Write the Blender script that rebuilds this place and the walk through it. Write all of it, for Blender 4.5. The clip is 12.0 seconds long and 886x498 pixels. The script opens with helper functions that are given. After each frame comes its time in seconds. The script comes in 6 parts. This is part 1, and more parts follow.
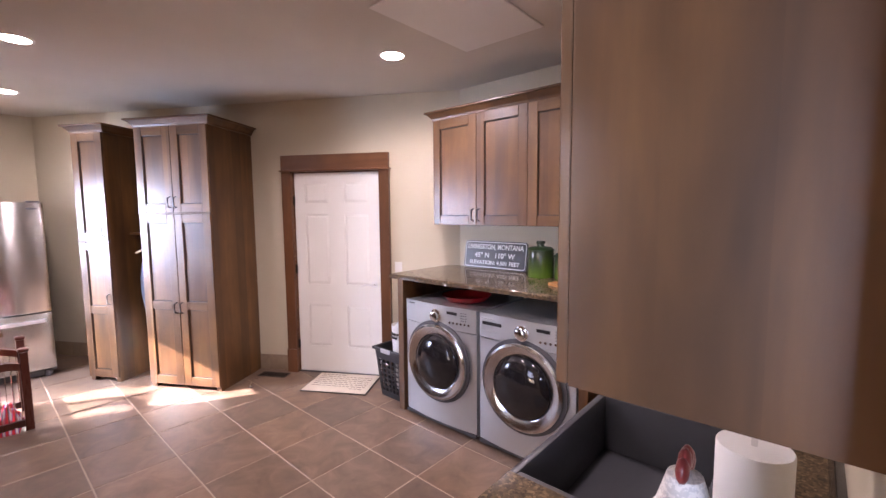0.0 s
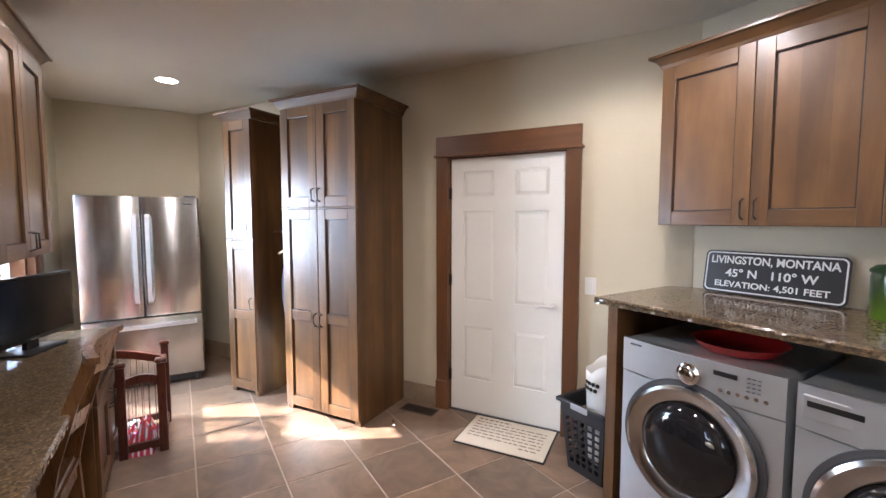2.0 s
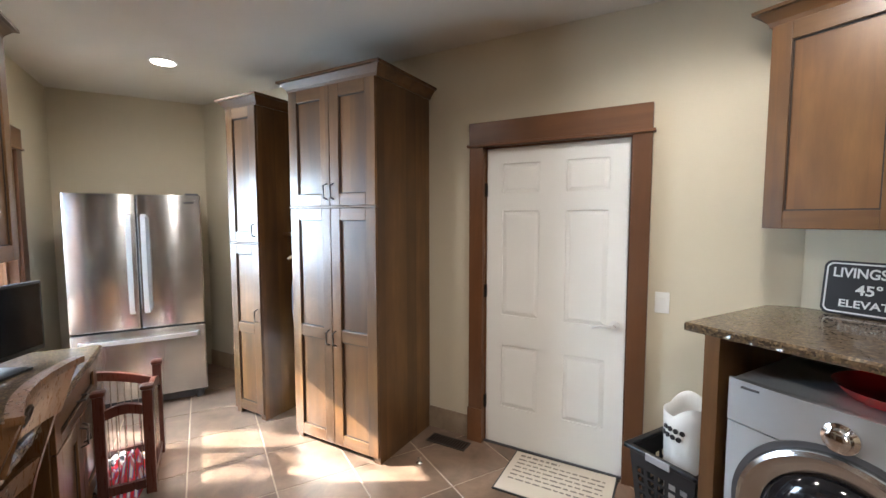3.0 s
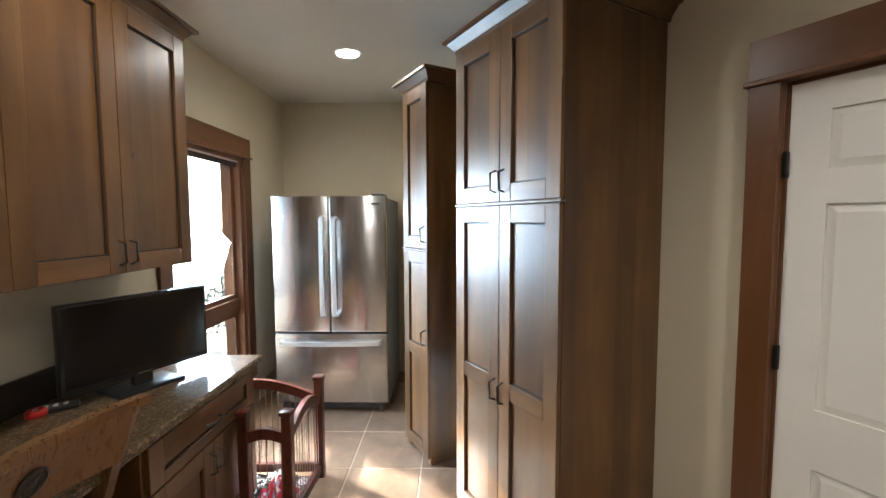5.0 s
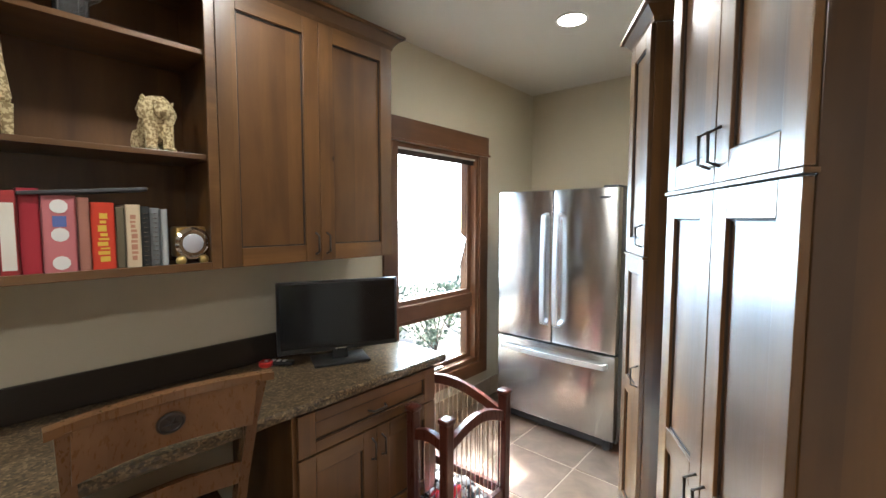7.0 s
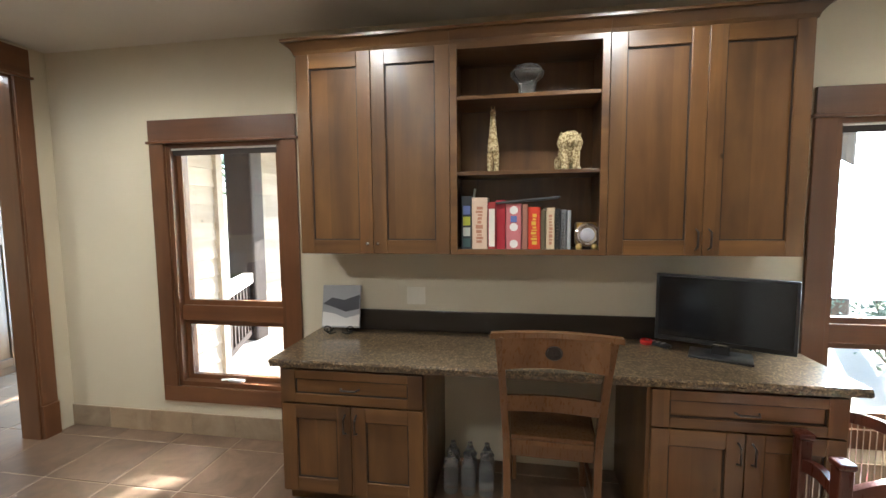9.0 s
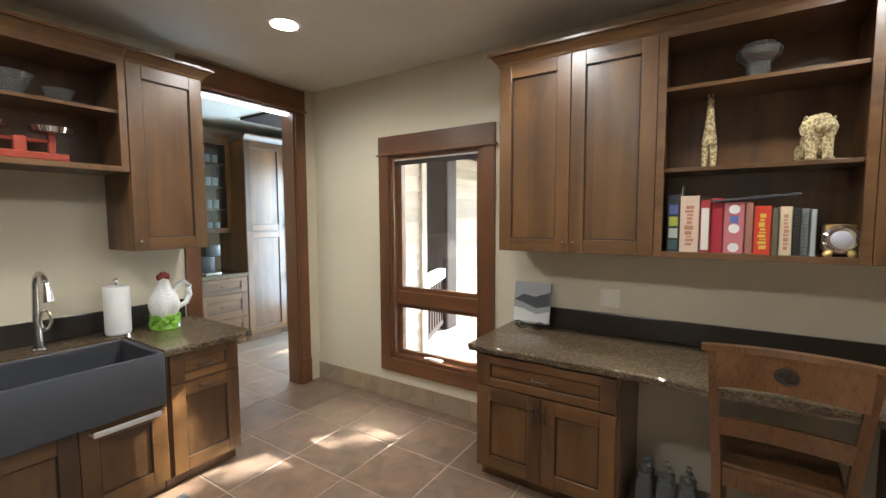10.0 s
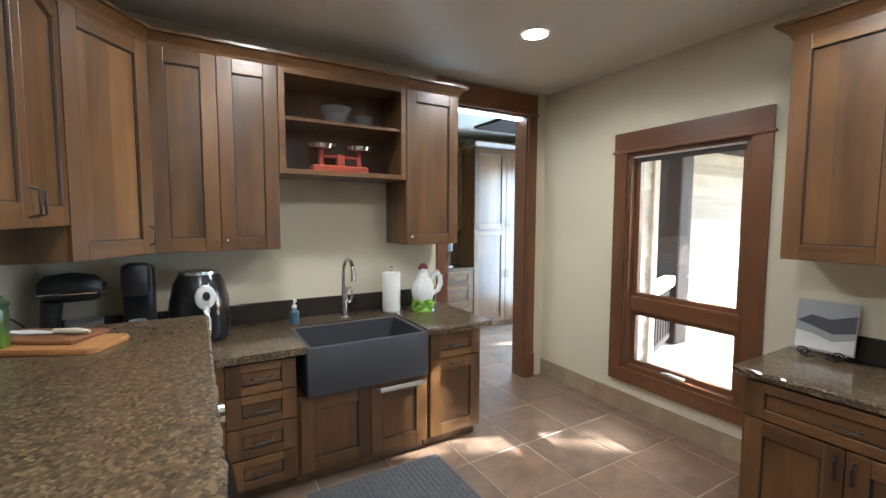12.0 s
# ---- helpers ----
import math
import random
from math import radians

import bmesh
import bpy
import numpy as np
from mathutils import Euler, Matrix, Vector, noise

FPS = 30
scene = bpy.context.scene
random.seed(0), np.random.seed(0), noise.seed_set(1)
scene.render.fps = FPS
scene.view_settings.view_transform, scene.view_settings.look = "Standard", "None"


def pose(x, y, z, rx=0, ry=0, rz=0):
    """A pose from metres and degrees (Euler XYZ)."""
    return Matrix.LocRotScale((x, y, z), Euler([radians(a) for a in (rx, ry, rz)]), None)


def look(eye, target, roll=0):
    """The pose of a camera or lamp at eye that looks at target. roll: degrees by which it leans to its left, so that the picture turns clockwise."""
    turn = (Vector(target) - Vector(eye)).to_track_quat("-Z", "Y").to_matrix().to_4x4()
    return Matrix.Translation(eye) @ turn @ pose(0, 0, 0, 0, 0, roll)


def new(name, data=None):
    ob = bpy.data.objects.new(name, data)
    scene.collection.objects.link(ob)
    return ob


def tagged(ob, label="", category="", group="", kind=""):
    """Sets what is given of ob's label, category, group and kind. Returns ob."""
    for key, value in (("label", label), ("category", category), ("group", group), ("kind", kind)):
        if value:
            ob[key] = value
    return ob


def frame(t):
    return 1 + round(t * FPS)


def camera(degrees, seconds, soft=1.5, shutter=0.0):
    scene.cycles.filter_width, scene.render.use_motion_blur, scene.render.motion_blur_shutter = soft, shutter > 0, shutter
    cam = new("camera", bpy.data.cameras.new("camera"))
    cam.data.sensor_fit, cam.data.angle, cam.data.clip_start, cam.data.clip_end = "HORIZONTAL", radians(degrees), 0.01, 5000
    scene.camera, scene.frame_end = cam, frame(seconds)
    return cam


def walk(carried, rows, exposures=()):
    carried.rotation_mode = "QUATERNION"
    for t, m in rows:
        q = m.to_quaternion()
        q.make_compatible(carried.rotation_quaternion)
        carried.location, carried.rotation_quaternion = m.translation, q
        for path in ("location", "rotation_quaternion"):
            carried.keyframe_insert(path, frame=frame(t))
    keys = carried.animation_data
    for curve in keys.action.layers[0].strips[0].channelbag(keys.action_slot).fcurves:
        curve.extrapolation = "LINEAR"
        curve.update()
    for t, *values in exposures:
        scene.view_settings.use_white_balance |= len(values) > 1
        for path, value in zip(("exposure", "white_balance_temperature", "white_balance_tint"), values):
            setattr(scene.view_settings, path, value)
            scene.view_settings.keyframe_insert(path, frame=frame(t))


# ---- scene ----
cam = camera(92.8, 12.0)
PATH = [
    (0, (0.012, 0.65, 1.64), (-1.308, 2.143, 1.465), -0.5),
    (0.5, (-0.253, 0.756, 1.595), (-1.774, 2.047, 1.442), -0.4),
    (1, (-0.528, 0.804, 1.588), (-2.15, 1.964, 1.439), -0.3),
    (1.5, (-0.823, 0.911, 1.568), (-2.496, 1.997, 1.422), -0.1),
    (2, (-1.097, 1.01, 1.56), (-2.788, 2.069, 1.421), -0.0),
    (2.5, (-1.352, 1.091, 1.567), (-3.044, 2.147, 1.426), -0.0),
    (4.5, (-2.211, 1.53, 1.582), (-4.185, 1.818, 1.44), -0.2),
    (5, (-2.427, 1.686, 1.575), (-4.422, 1.653, 1.438), -0.2),
    (5.5, (-2.668, 1.775, 1.555), (-4.634, 1.43, 1.421), 0.1),
    (6, (-2.825, 1.833, 1.561), (-4.721, 1.211, 1.42), -0.1),
    (6.5, (-2.955, 1.931, 1.552), (-4.69, 0.946, 1.413), -0.2),
    (8.5, (-3.118, 2.635, 1.595), (-3.388, 0.66, 1.429), 0.2),
    (9, (-3.208, 2.625, 1.583), (-2.885, 0.658, 1.417), -0.5),
    (9.5, (-3.176, 2.69, 1.57), (-2.418, 0.845, 1.42), -0.3),
    (10, (-3.154, 2.756, 1.563), (-2.064, 1.085, 1.417), -0.2),
    (10.5, (-3.124, 2.825, 1.561), (-1.769, 1.361, 1.42), 0.0),
    (11, (-3.093, 2.9, 1.56), (-1.574, 1.607, 1.419), 0.1),
    (11.5, (-3.071, 2.973, 1.567), (-1.428, 1.842, 1.427), 0.1),
    (12, (-3.011, 2.964, 1.566), (-1.287, 1.96, 1.42), 0.2),
]
walk(cam, [(t, look(eye, target, roll)) for t, eye, target, roll in PATH], [(0.0, 3.1, 6250, 37.0), (1.0, 3.0, 6250, 30.0), (2.5, 2.85, 6100, 14.0), (5.0, 2.55, 6200, 8.0), (6.5, 2.7, 6050, 6.0), (8.5, 3.1, 5900, 6.0), (9.5, 3.1, 5900, 5.0), (10.5, 3.08, 5680, 5.0), (12.0, 3.1, 5500, 5.0)])
SKY, SUN, WIN_R, WIN_K, LAMP = 0.15, 5.0, 8.0, 17.0, 12.0
TREE_A, TREE_B = 130, 1200

# ---- world, sun, lamps ----
SUN_DIR = Vector((-0.53, -1.0, 0.83)).normalized()
world = bpy.data.worlds.new("sky")
scene.world = world
world.use_nodes = True
wn = world.node_tree.nodes
sky = wn.new("ShaderNodeTexSky")
sky.sky_type, sky.sun_disc = "NISHITA", False
sky.sun_elevation = math.asin(SUN_DIR.z)
sky.sun_rotation = math.atan2(SUN_DIR.x, SUN_DIR.y)
wn["Background"].inputs["Strength"].default_value = SKY
world.node_tree.links.new(sky.outputs[0], wn["Background"].inputs[0])
sun = new("sun", bpy.data.lights.new("sun", "SUN"))
sun.data.energy, sun.data.angle, sun.data.color = SUN, radians(0.6), (1.0, 0.94, 0.84)
sun.matrix_world = look(SUN_DIR * 40, (0, 0, 0))


def window_lamp(name, eye, target, w, h, power, spread=180):
    lamp = new(name, bpy.data.lights.new(name, "AREA"))
    lamp.data.shape, lamp.data.size, lamp.data.size_y = "RECTANGLE", w, h
    lamp.data.energy, lamp.data.color = power, (0.62, 0.82, 1.0)
    lamp.data.spread = radians(spread)
    lamp.matrix_world = look(eye, target)
    return lamp


# skylight entering by the bright west window and by the adjoining kitchen's window
window_lamp("sky_lamp_west", (-5.38, -0.13, 1.5), (-4.6, 3, 0.2), 0.8, 1.0, WIN_R, 115)
window_lamp("sky_lamp_kitchen", (1.17, -1.36, 1.25), (1.0, 2, 1.35), 1.55, 2.0, WIN_K)

# ---- materials ----
def mat(name, rough=0.5, metal=0.0, coat=0.0):
    m = bpy.data.materials.new(name)
    m.use_nodes = True
    b = m.node_tree.nodes["Principled BSDF"]
    b.inputs["Roughness"].default_value, b.inputs["Metallic"].default_value = rough, metal
    b.inputs["Coat Weight"].default_value, b.inputs["Coat Roughness"].default_value = coat, 0.28
    return m, m.node_tree.nodes, m.node_tree.links, b


def coords(n, l, scale=(1, 1, 1), jitter=True):
    tc, mp = n.new("ShaderNodeTexCoord"), n.new("ShaderNodeMapping")
    mp.inputs["Scale"].default_value = scale
    l.new(tc.outputs["Object"], mp.inputs[0])
    if jitter:
        info, mul = n.new("ShaderNodeObjectInfo"), n.new("ShaderNodeMath")
        mul.operation, mul.inputs[1].default_value = "MULTIPLY", 37.0
        l.new(info.outputs["Random"], mul.inputs[0])
        l.new(mul.outputs[0], mp.inputs["Location"])
    return mp.outputs[0]


def noise_tex(n, l, vec, scale, detail=4, rough=0.55, distort=0.0):
    t = n.new("ShaderNodeTexNoise")
    t.inputs["Scale"].default_value, t.inputs["Detail"].default_value = scale, detail
    t.inputs["Roughness"].default_value, t.inputs["Distortion"].default_value = rough, distort
    l.new(vec, t.inputs["Vector"])
    return t.outputs[0]


def ramp(n, l, fac, stops):
    r = n.new("ShaderNodeValToRGB")
    e = r.color_ramp.elements
    while len(e) < len(stops):
        e.new(0.5)
    for k, (p, c) in zip(e, stops):
        k.position, k.color = p, (*c, 1)
    l.new(fac, r.inputs[0])
    return r.outputs[0]


def mix(n, l, fac, a, b, mode="MIX"):
    m = n.new("ShaderNodeMix")
    m.data_type, m.blend_type = "RGBA", mode
    for v, i in ((fac, 0), (a, 6), (b, 7)):
        if isinstance(v, (int, float)):
            m.inputs[i].default_value = v
        elif isinstance(v, tuple):
            m.inputs[i].default_value = (*v, 1)
        else:
            l.new(v, m.inputs[i])
    return m.outputs[2]


def bump(n, l, b, height, strength=0.1, dist=0.005):
    k = n.new("ShaderNodeBump")
    k.inputs["Strength"].default_value, k.inputs["Distance"].default_value = strength, dist
    l.new(height, k.inputs["Height"])
    l.new(k.outputs[0], b.inputs["Normal"])


def rough_by(n, l, b, fac, lo, hi):
    r = n.new("ShaderNodeMapRange")
    r.inputs[3].default_value, r.inputs[4].default_value = lo, hi
    l.new(fac, r.inputs[0])
    l.new(r.outputs[0], b.inputs["Roughness"])


def wood(name, dark, base, light, rough=0.36, grain=(5, 5, 0.6), coat=0.5, knots=True, boards=0, spec=0.25, sheen=0.28):
    m, n, l, b = mat(name, rough, 0, coat)
    b.inputs["Specular IOR Level"].default_value, b.inputs["Coat Roughness"].default_value = spec, sheen
    v = coords(n, l, grain)
    broad = noise_tex(n, l, v, 1.3, 3, 0.5, 0.6)
    fine = noise_tex(n, l, coords(n, l, tuple(g * 6 for g in grain)), 3.0, 5, 0.65)
    col = ramp(n, l, broad, [(0.15, dark), (0.5, base), (0.88, light)])
    col = mix(n, l, ramp(n, l, fine, [(0.3, (0.16,) * 3), (0.7, (0.0,) * 3)]), col, dark)
    blot = noise_tex(n, l, coords(n, l, (1, 1, 0.6)), 3.5, 3)
    col = mix(n, l, ramp(n, l, blot, [(0.40, (0.0,) * 3), (0.72, (0.55,) * 3)]), col, dark)
    info = n.new("ShaderNodeObjectInfo")
    col = mix(n, l, 1.0, col, ramp(n, l, info.outputs["Random"], [(0.0, (0.80, 0.78, 0.76)), (1.0, (1.12, 1.08, 1.04))]), "MULTIPLY")
    if boards:
        # glued-up boards of differing tone
        snap, pick = n.new("ShaderNodeVectorMath"), n.new("ShaderNodeTexWhiteNoise")
        snap.operation = "FLOOR"
        l.new(coords(n, l, (boards, boards, 0.02)), snap.inputs[0])
        l.new(snap.outputs[0], pick.inputs["Vector"])
        col = mix(n, l, 1.0, col, ramp(n, l, pick.outputs["Value"], [(0.0, (0.78, 0.75, 0.72)), (0.5, (1.0, 1.0, 1.0)), (1.0, (1.18, 1.14, 1.06))]), "MULTIPLY")
    if knots:
        vor = n.new("ShaderNodeTexVoronoi")
        vor.inputs["Scale"].default_value = 2.3
        l.new(coords(n, l, (1, 1, 0.8)), vor.inputs["Vector"])
        col = mix(n, l, ramp(n, l, vor.outputs[0], [(0.012, (0.85,) * 3), (0.035, (0.0,) * 3)]), col, tuple(c * 0.25 for c in dark))
    l.new(col, b.inputs["Base Color"])
    rough_by(n, l, b, fine, rough - 0.06, rough + 0.14)
    bump(n, l, b, fine, 0.12, 0.002)
    return m


def plain(name, col, rough=0.5, metal=0.0, var=0.12, scale=14.0, coat=0.0, bumps=0.04):
    m, n, l, b = mat(name, rough, metal, coat)
    v = coords(n, l)
    big, small = noise_tex(n, l, v, scale * 0.12, 3), noise_tex(n, l, v, scale * 4, 4)
    c = mix(n, l, big, tuple(x * (1 - var) for x in col), tuple(min(1, x * (1 + var)) for x in col))
    l.new(c, b.inputs["Base Color"])
    rough_by(n, l, b, small, max(0.03, rough - 0.06), min(1, rough + 0.08))
    if bumps:
        bump(n, l, b, small, bumps, 0.003)
    return m


def paint(name, col, rough=0.75):
    m, n, l, b = mat(name, rough)
    v = coords(n, l, jitter=False)
    big, peel = noise_tex(n, l, v, 0.9, 4), noise_tex(n, l, v, 130, 3)
    c = mix(n, l, ramp(n, l, big, [(0.3, (0.0,) * 3), (0.7, (1.0,) * 3)]), tuple(x * 0.95 for x in col), tuple(x * 1.04 for x in col))
    l.new(c, b.inputs["Base Color"])
    bump(n, l, b, peel, 0.12, 0.003)
    return m


def brushed(name, col, rough, stretch=(60, 60, 1.0), upright=False):
    m, n, l, b = mat(name, rough, 1.0)
    v = coords(n, l, stretch)
    f = noise_tex(n, l, v, 3, 3)
    l.new(mix(n, l, f, tuple(x * 0.95 for x in col), col), b.inputs["Base Color"])
    rough_by(n, l, b, f, rough - 0.03, rough + 0.03)
    b.inputs["Anisotropic"].default_value = 0.6
    if upright:
        tan = n.new("ShaderNodeTangent")
        tan.direction_type, tan.axis = "RADIAL", "Z"
        l.new(tan.outputs[0], b.inputs["Tangent"])
        b.inputs["Anisotropic"].default_value, b.inputs["Anisotropic Rotation"].default_value = 0.85, 0.25
    return m


def stone_tile(name, a, c, d):
    m, n, l, b = mat(name, 0.42)
    v = coords(n, l)
    cloud, fine = noise_tex(n, l, v, 5.5, 6, 0.6, 0.8), noise_tex(n, l, v, 60, 4)
    col = ramp(n, l, cloud, [(0.28, a), (0.5, c), (0.75, d)])
    info = n.new("ShaderNodeObjectInfo")
    col = mix(n, l, 1.0, col, ramp(n, l, info.outputs["Random"], [(0.0, (0.82, 0.81, 0.82)), (0.5, (0.97, 0.96, 0.95)), (1.0, (1.10, 1.03, 0.95))]), "MULTIPLY")
    l.new(col, b.inputs["Base Color"])
    rough_by(n, l, b, cloud, 0.22, 0.5)
    bump(n, l, b, noise_tex(n, l, v, 9, 6), 0.22, 0.006)
    return m


def granite(name):
    m, n, l, b = mat(name, 0.13, 0, 0.3)
    v = coords(n, l, jitter=False)
    vor = n.new("ShaderNodeTexVoronoi")
    vor.inputs["Scale"].default_value = 120
    l.new(v, vor.inputs["Vector"])
    sep = n.new("ShaderNodeSeparateColor")
    l.new(vor.outputs["Color"], sep.inputs[0])
    spk = ramp(n, l, sep.outputs[0], [(0.0, (0.026, 0.018, 0.011)), (0.35, (0.070, 0.048, 0.026)), (0.7, (0.125, 0.084, 0.042)), (0.97, (0.25, 0.175, 0.092))])
    broad = noise_tex(n, l, v, 22, 5)
    col = mix(n, l, 0.4, spk, ramp(n, l, broad, [(0.35, (0.04, 0.027, 0.018)), (0.62, (0.11, 0.078, 0.05))]))
    l.new(col, b.inputs["Base Color"])
    rough_by(n, l, b, broad, 0.05, 0.11)
    return m


def glow(name, col, strength):
    m, n, l, b = mat(name, 0.6)
    b.inputs["Base Color"].default_value = (*col, 1)
    b.inputs["Emission Color"].default_value, b.inputs["Emission Strength"].default_value = (*col, 1), strength
    return m


def glass(name, tint=(1, 1, 1), rough=0.0, ior=1.45):
    m, n, l, b = mat(name, rough)
    b.inputs["Transmission Weight"].default_value, b.inputs["IOR"].default_value = 1.0, ior
    b.inputs["Base Color"].default_value = (*tint, 1)
    return m


CAB = wood("stained_alder", (0.045, 0.020, 0.0062), (0.136, 0.064, 0.0190), (0.240, 0.124, 0.040), 0.42, coat=0.75, boards=8.5, spec=0.35, sheen=0.27)
CABH = wood("stained_alder_across", (0.055, 0.023, 0.0065), (0.140, 0.066, 0.019), (0.215, 0.110, 0.036), 0.42, grain=(0.7, 9, 9), knots=False, coat=0.75, spec=0.35, sheen=0.27)
# brown of blind and vent slats, also the shadow line painted round door panels
SLAT_SHADOW = plain("slat_and_shadow_brown", (0.022, 0.012, 0.007), 0.7)
TRIM = wood("trim_fir", (0.085, 0.034, 0.014), (0.15, 0.064, 0.027), (0.215, 0.098, 0.043), 0.35)
TRIMH = wood("trim_fir_across", (0.085, 0.034, 0.014), (0.15, 0.064, 0.027), (0.215, 0.098, 0.043), 0.35, grain=(0.7, 9, 9), knots=False)
CHAIRW = wood("chair_wood", (0.10, 0.045, 0.018), (0.185, 0.09, 0.036), (0.26, 0.138, 0.06), 0.25, coat=0.7, knots=False, spec=0.35, sheen=0.2)
PENW = wood("cherry_pen", (0.035, 0.009, 0.006), (0.075, 0.018, 0.01), (0.11, 0.03, 0.016), 0.25, knots=False)
WALL = paint("beige_paint", (0.58, 0.515, 0.385))
CEIL = paint("ceiling_paint", (0.64, 0.60, 0.53), 0.85)
WHITE = paint("white_paint", (0.8, 0.78, 0.73), 0.45)
TILE = stone_tile("slate_tile", (0.118, 0.076, 0.051), (0.178, 0.119, 0.082), (0.25, 0.176, 0.124))
BASET = stone_tile("base_tile", (0.24, 0.175, 0.115), (0.31, 0.235, 0.16), (0.38, 0.30, 0.21))
GROUT = plain("grout", (0.40, 0.325, 0.25), 0.9, bumps=0.2)
GRANITE = granite("brown_granite")
SPLASH = plain("dark_granite", (0.03, 0.024, 0.02), 0.18, var=0.3)
STEEL = brushed("stainless_steel", (0.56, 0.55, 0.54), 0.24, upright=True)
SATIN = plain("satin_steel", (0.8, 0.79, 0.78), 0.38, 0.9, 0.03, bumps=0)
CHROME = plain("chrome", (0.75, 0.75, 0.75), 0.08, 1.0, 0.03, bumps=0)
NICKEL = brushed("brushed_nickel", (0.62, 0.6, 0.56), 0.25)
BRONZE = plain("bronze_pull", (0.10, 0.09, 0.085), 0.32, 0.9, 0.15, bumps=0)
SILVER = plain("silver_enamel", (0.50, 0.515, 0.525), 0.36, 0.7, 0.05, bumps=0)
DGREY = plain("dark_grey_plastic", (0.06, 0.06, 0.065), 0.4)
BLACK = plain("black_plastic", (0.012, 0.012, 0.013), 0.3)
SCREEN = plain("screen", (0.006, 0.006, 0.007), 0.12, bumps=0)
SINKM = plain("slate_sink", (0.052, 0.053, 0.06), 0.38, var=0.1)
GLASS = glass("window_glass")
CLEAR = plain("clear_glass", (0.82, 0.84, 0.85), 0.08, var=0.05, coat=0.5, bumps=0)
CLEAR.node_tree.nodes["Principled BSDF"].inputs["Transmission Weight"].default_value = 0.6
PLASTIC = plain("bottle_plastic", (0.32, 0.33, 0.34), 0.12, var=0.05, bumps=0)
PLASTIC.node_tree.nodes["Principled BSDF"].inputs["Transmission Weight"].default_value = 0.75
RINGM = brushed("door_ring_steel", (0.60, 0.60, 0.60), 0.17)
DGLASS = plain("smoked_glass", (0.012, 0.012, 0.014), 0.04, var=0.2, bumps=0)
IRON = plain("black_iron", (0.02, 0.018, 0.016), 0.5, 0.6)
WHITEP = plain("white_plastic", (0.74, 0.73, 0.7), 0.35, var=0.04, bumps=0)
CRYSTAL = plain("clear_crystal", (0.55, 0.57, 0.57), 0.05, var=0.04, coat=0.5, bumps=0)
CRYSTAL.node_tree.nodes["Principled BSDF"].inputs["Transmission Weight"].default_value = 0.93
BOTTLE = plain("clear_bottle_plastic", (0.72, 0.75, 0.77), 0.1, var=0.04, bumps=0)
BOTTLE.node_tree.nodes["Principled BSDF"].inputs["Transmission Weight"].default_value = 0.88
BOTTLE.node_tree.nodes["Principled BSDF"].inputs["IOR"].default_value = 1.2
# glow given to the white door track for the kitchen light it reflects
TRACKG = glow("track_glow", (0.9, 0.96, 1.0), 1.2)
LAMPG = glow("lamp_glow", (1.0, 0.93, 0.82), 14.0)

# ---- builders ----
def bx(bm, x0, x1, y0, y1, z0, z1, bevel=0.0):
    r = bmesh.ops.create_cube(bm, size=1, matrix=Matrix.Translation(((x0 + x1) / 2, (y0 + y1) / 2, (z0 + z1) / 2)) @ Matrix.Diagonal((abs(x1 - x0), abs(y1 - y0), abs(z1 - z0), 1)))
    if bevel:
        e = list({k for v in r["verts"] for k in v.link_edges})
        bmesh.ops.bevel(bm, geom=e, offset=bevel, segments=2, profile=0.5, affect="EDGES")
    return bm


def box(*a):
    return bx(bmesh.new(), *a)


def cyl(bm, p, r, h, r2=None, seg=24, axis="Z"):
    turn = {"Z": Matrix(), "X": Matrix.Rotation(radians(90), 4, "Y"), "Y": Matrix.Rotation(radians(-90), 4, "X")}[axis]
    bmesh.ops.create_cone(bm, cap_ends=True, segments=seg, radius1=r, radius2=r if r2 is None else r2, depth=h, matrix=Matrix.Translation(p) @ turn @ Matrix.Translation((0, 0, h / 2)))
    return bm


def lathe(bm, prof, seg=28, at=(0, 0, 0), turn=None):
    """A turned body from rows of (radius, height)."""
    m = Matrix.Translation(at) @ (turn or Matrix())
    rings = [[bm.verts.new(m @ Vector((r * math.cos(2 * math.pi * k / seg), r * math.sin(2 * math.pi * k / seg), z))) for k in range(seg)] for r, z in prof]
    for a, b in zip(rings, rings[1:]):
        for k in range(seg):
            bm.faces.new((a[k], a[(k + 1) % seg], b[(k + 1) % seg], b[k]))
    bm.faces.new(list(reversed(rings[0])))
    bm.faces.new(rings[-1])
    return bm


def tube(bm, pts, r, seg=8):
    """A round bar along points."""
    pts = [Vector(p) for p in pts]
    rings = []
    for i, p in enumerate(pts):
        d = (pts[min(i + 1, len(pts) - 1)] - pts[max(i - 1, 0)]).normalized()
        side = d.cross(Vector((0.13, 0.29, 0.95))).normalized()
        up = side.cross(d)
        rr = r[i] if isinstance(r, (list, tuple)) else r
        rings.append([bm.verts.new(p + rr * (side * math.cos(2 * math.pi * k / seg) + up * math.sin(2 * math.pi * k / seg))) for k in range(seg)])
    for a, b in zip(rings, rings[1:]):
        for k in range(seg):
            bm.faces.new((a[k], a[(k + 1) % seg], b[(k + 1) % seg], b[k]))
    bm.faces.new(list(reversed(rings[0])))
    bm.faces.new(rings[-1])
    return bm


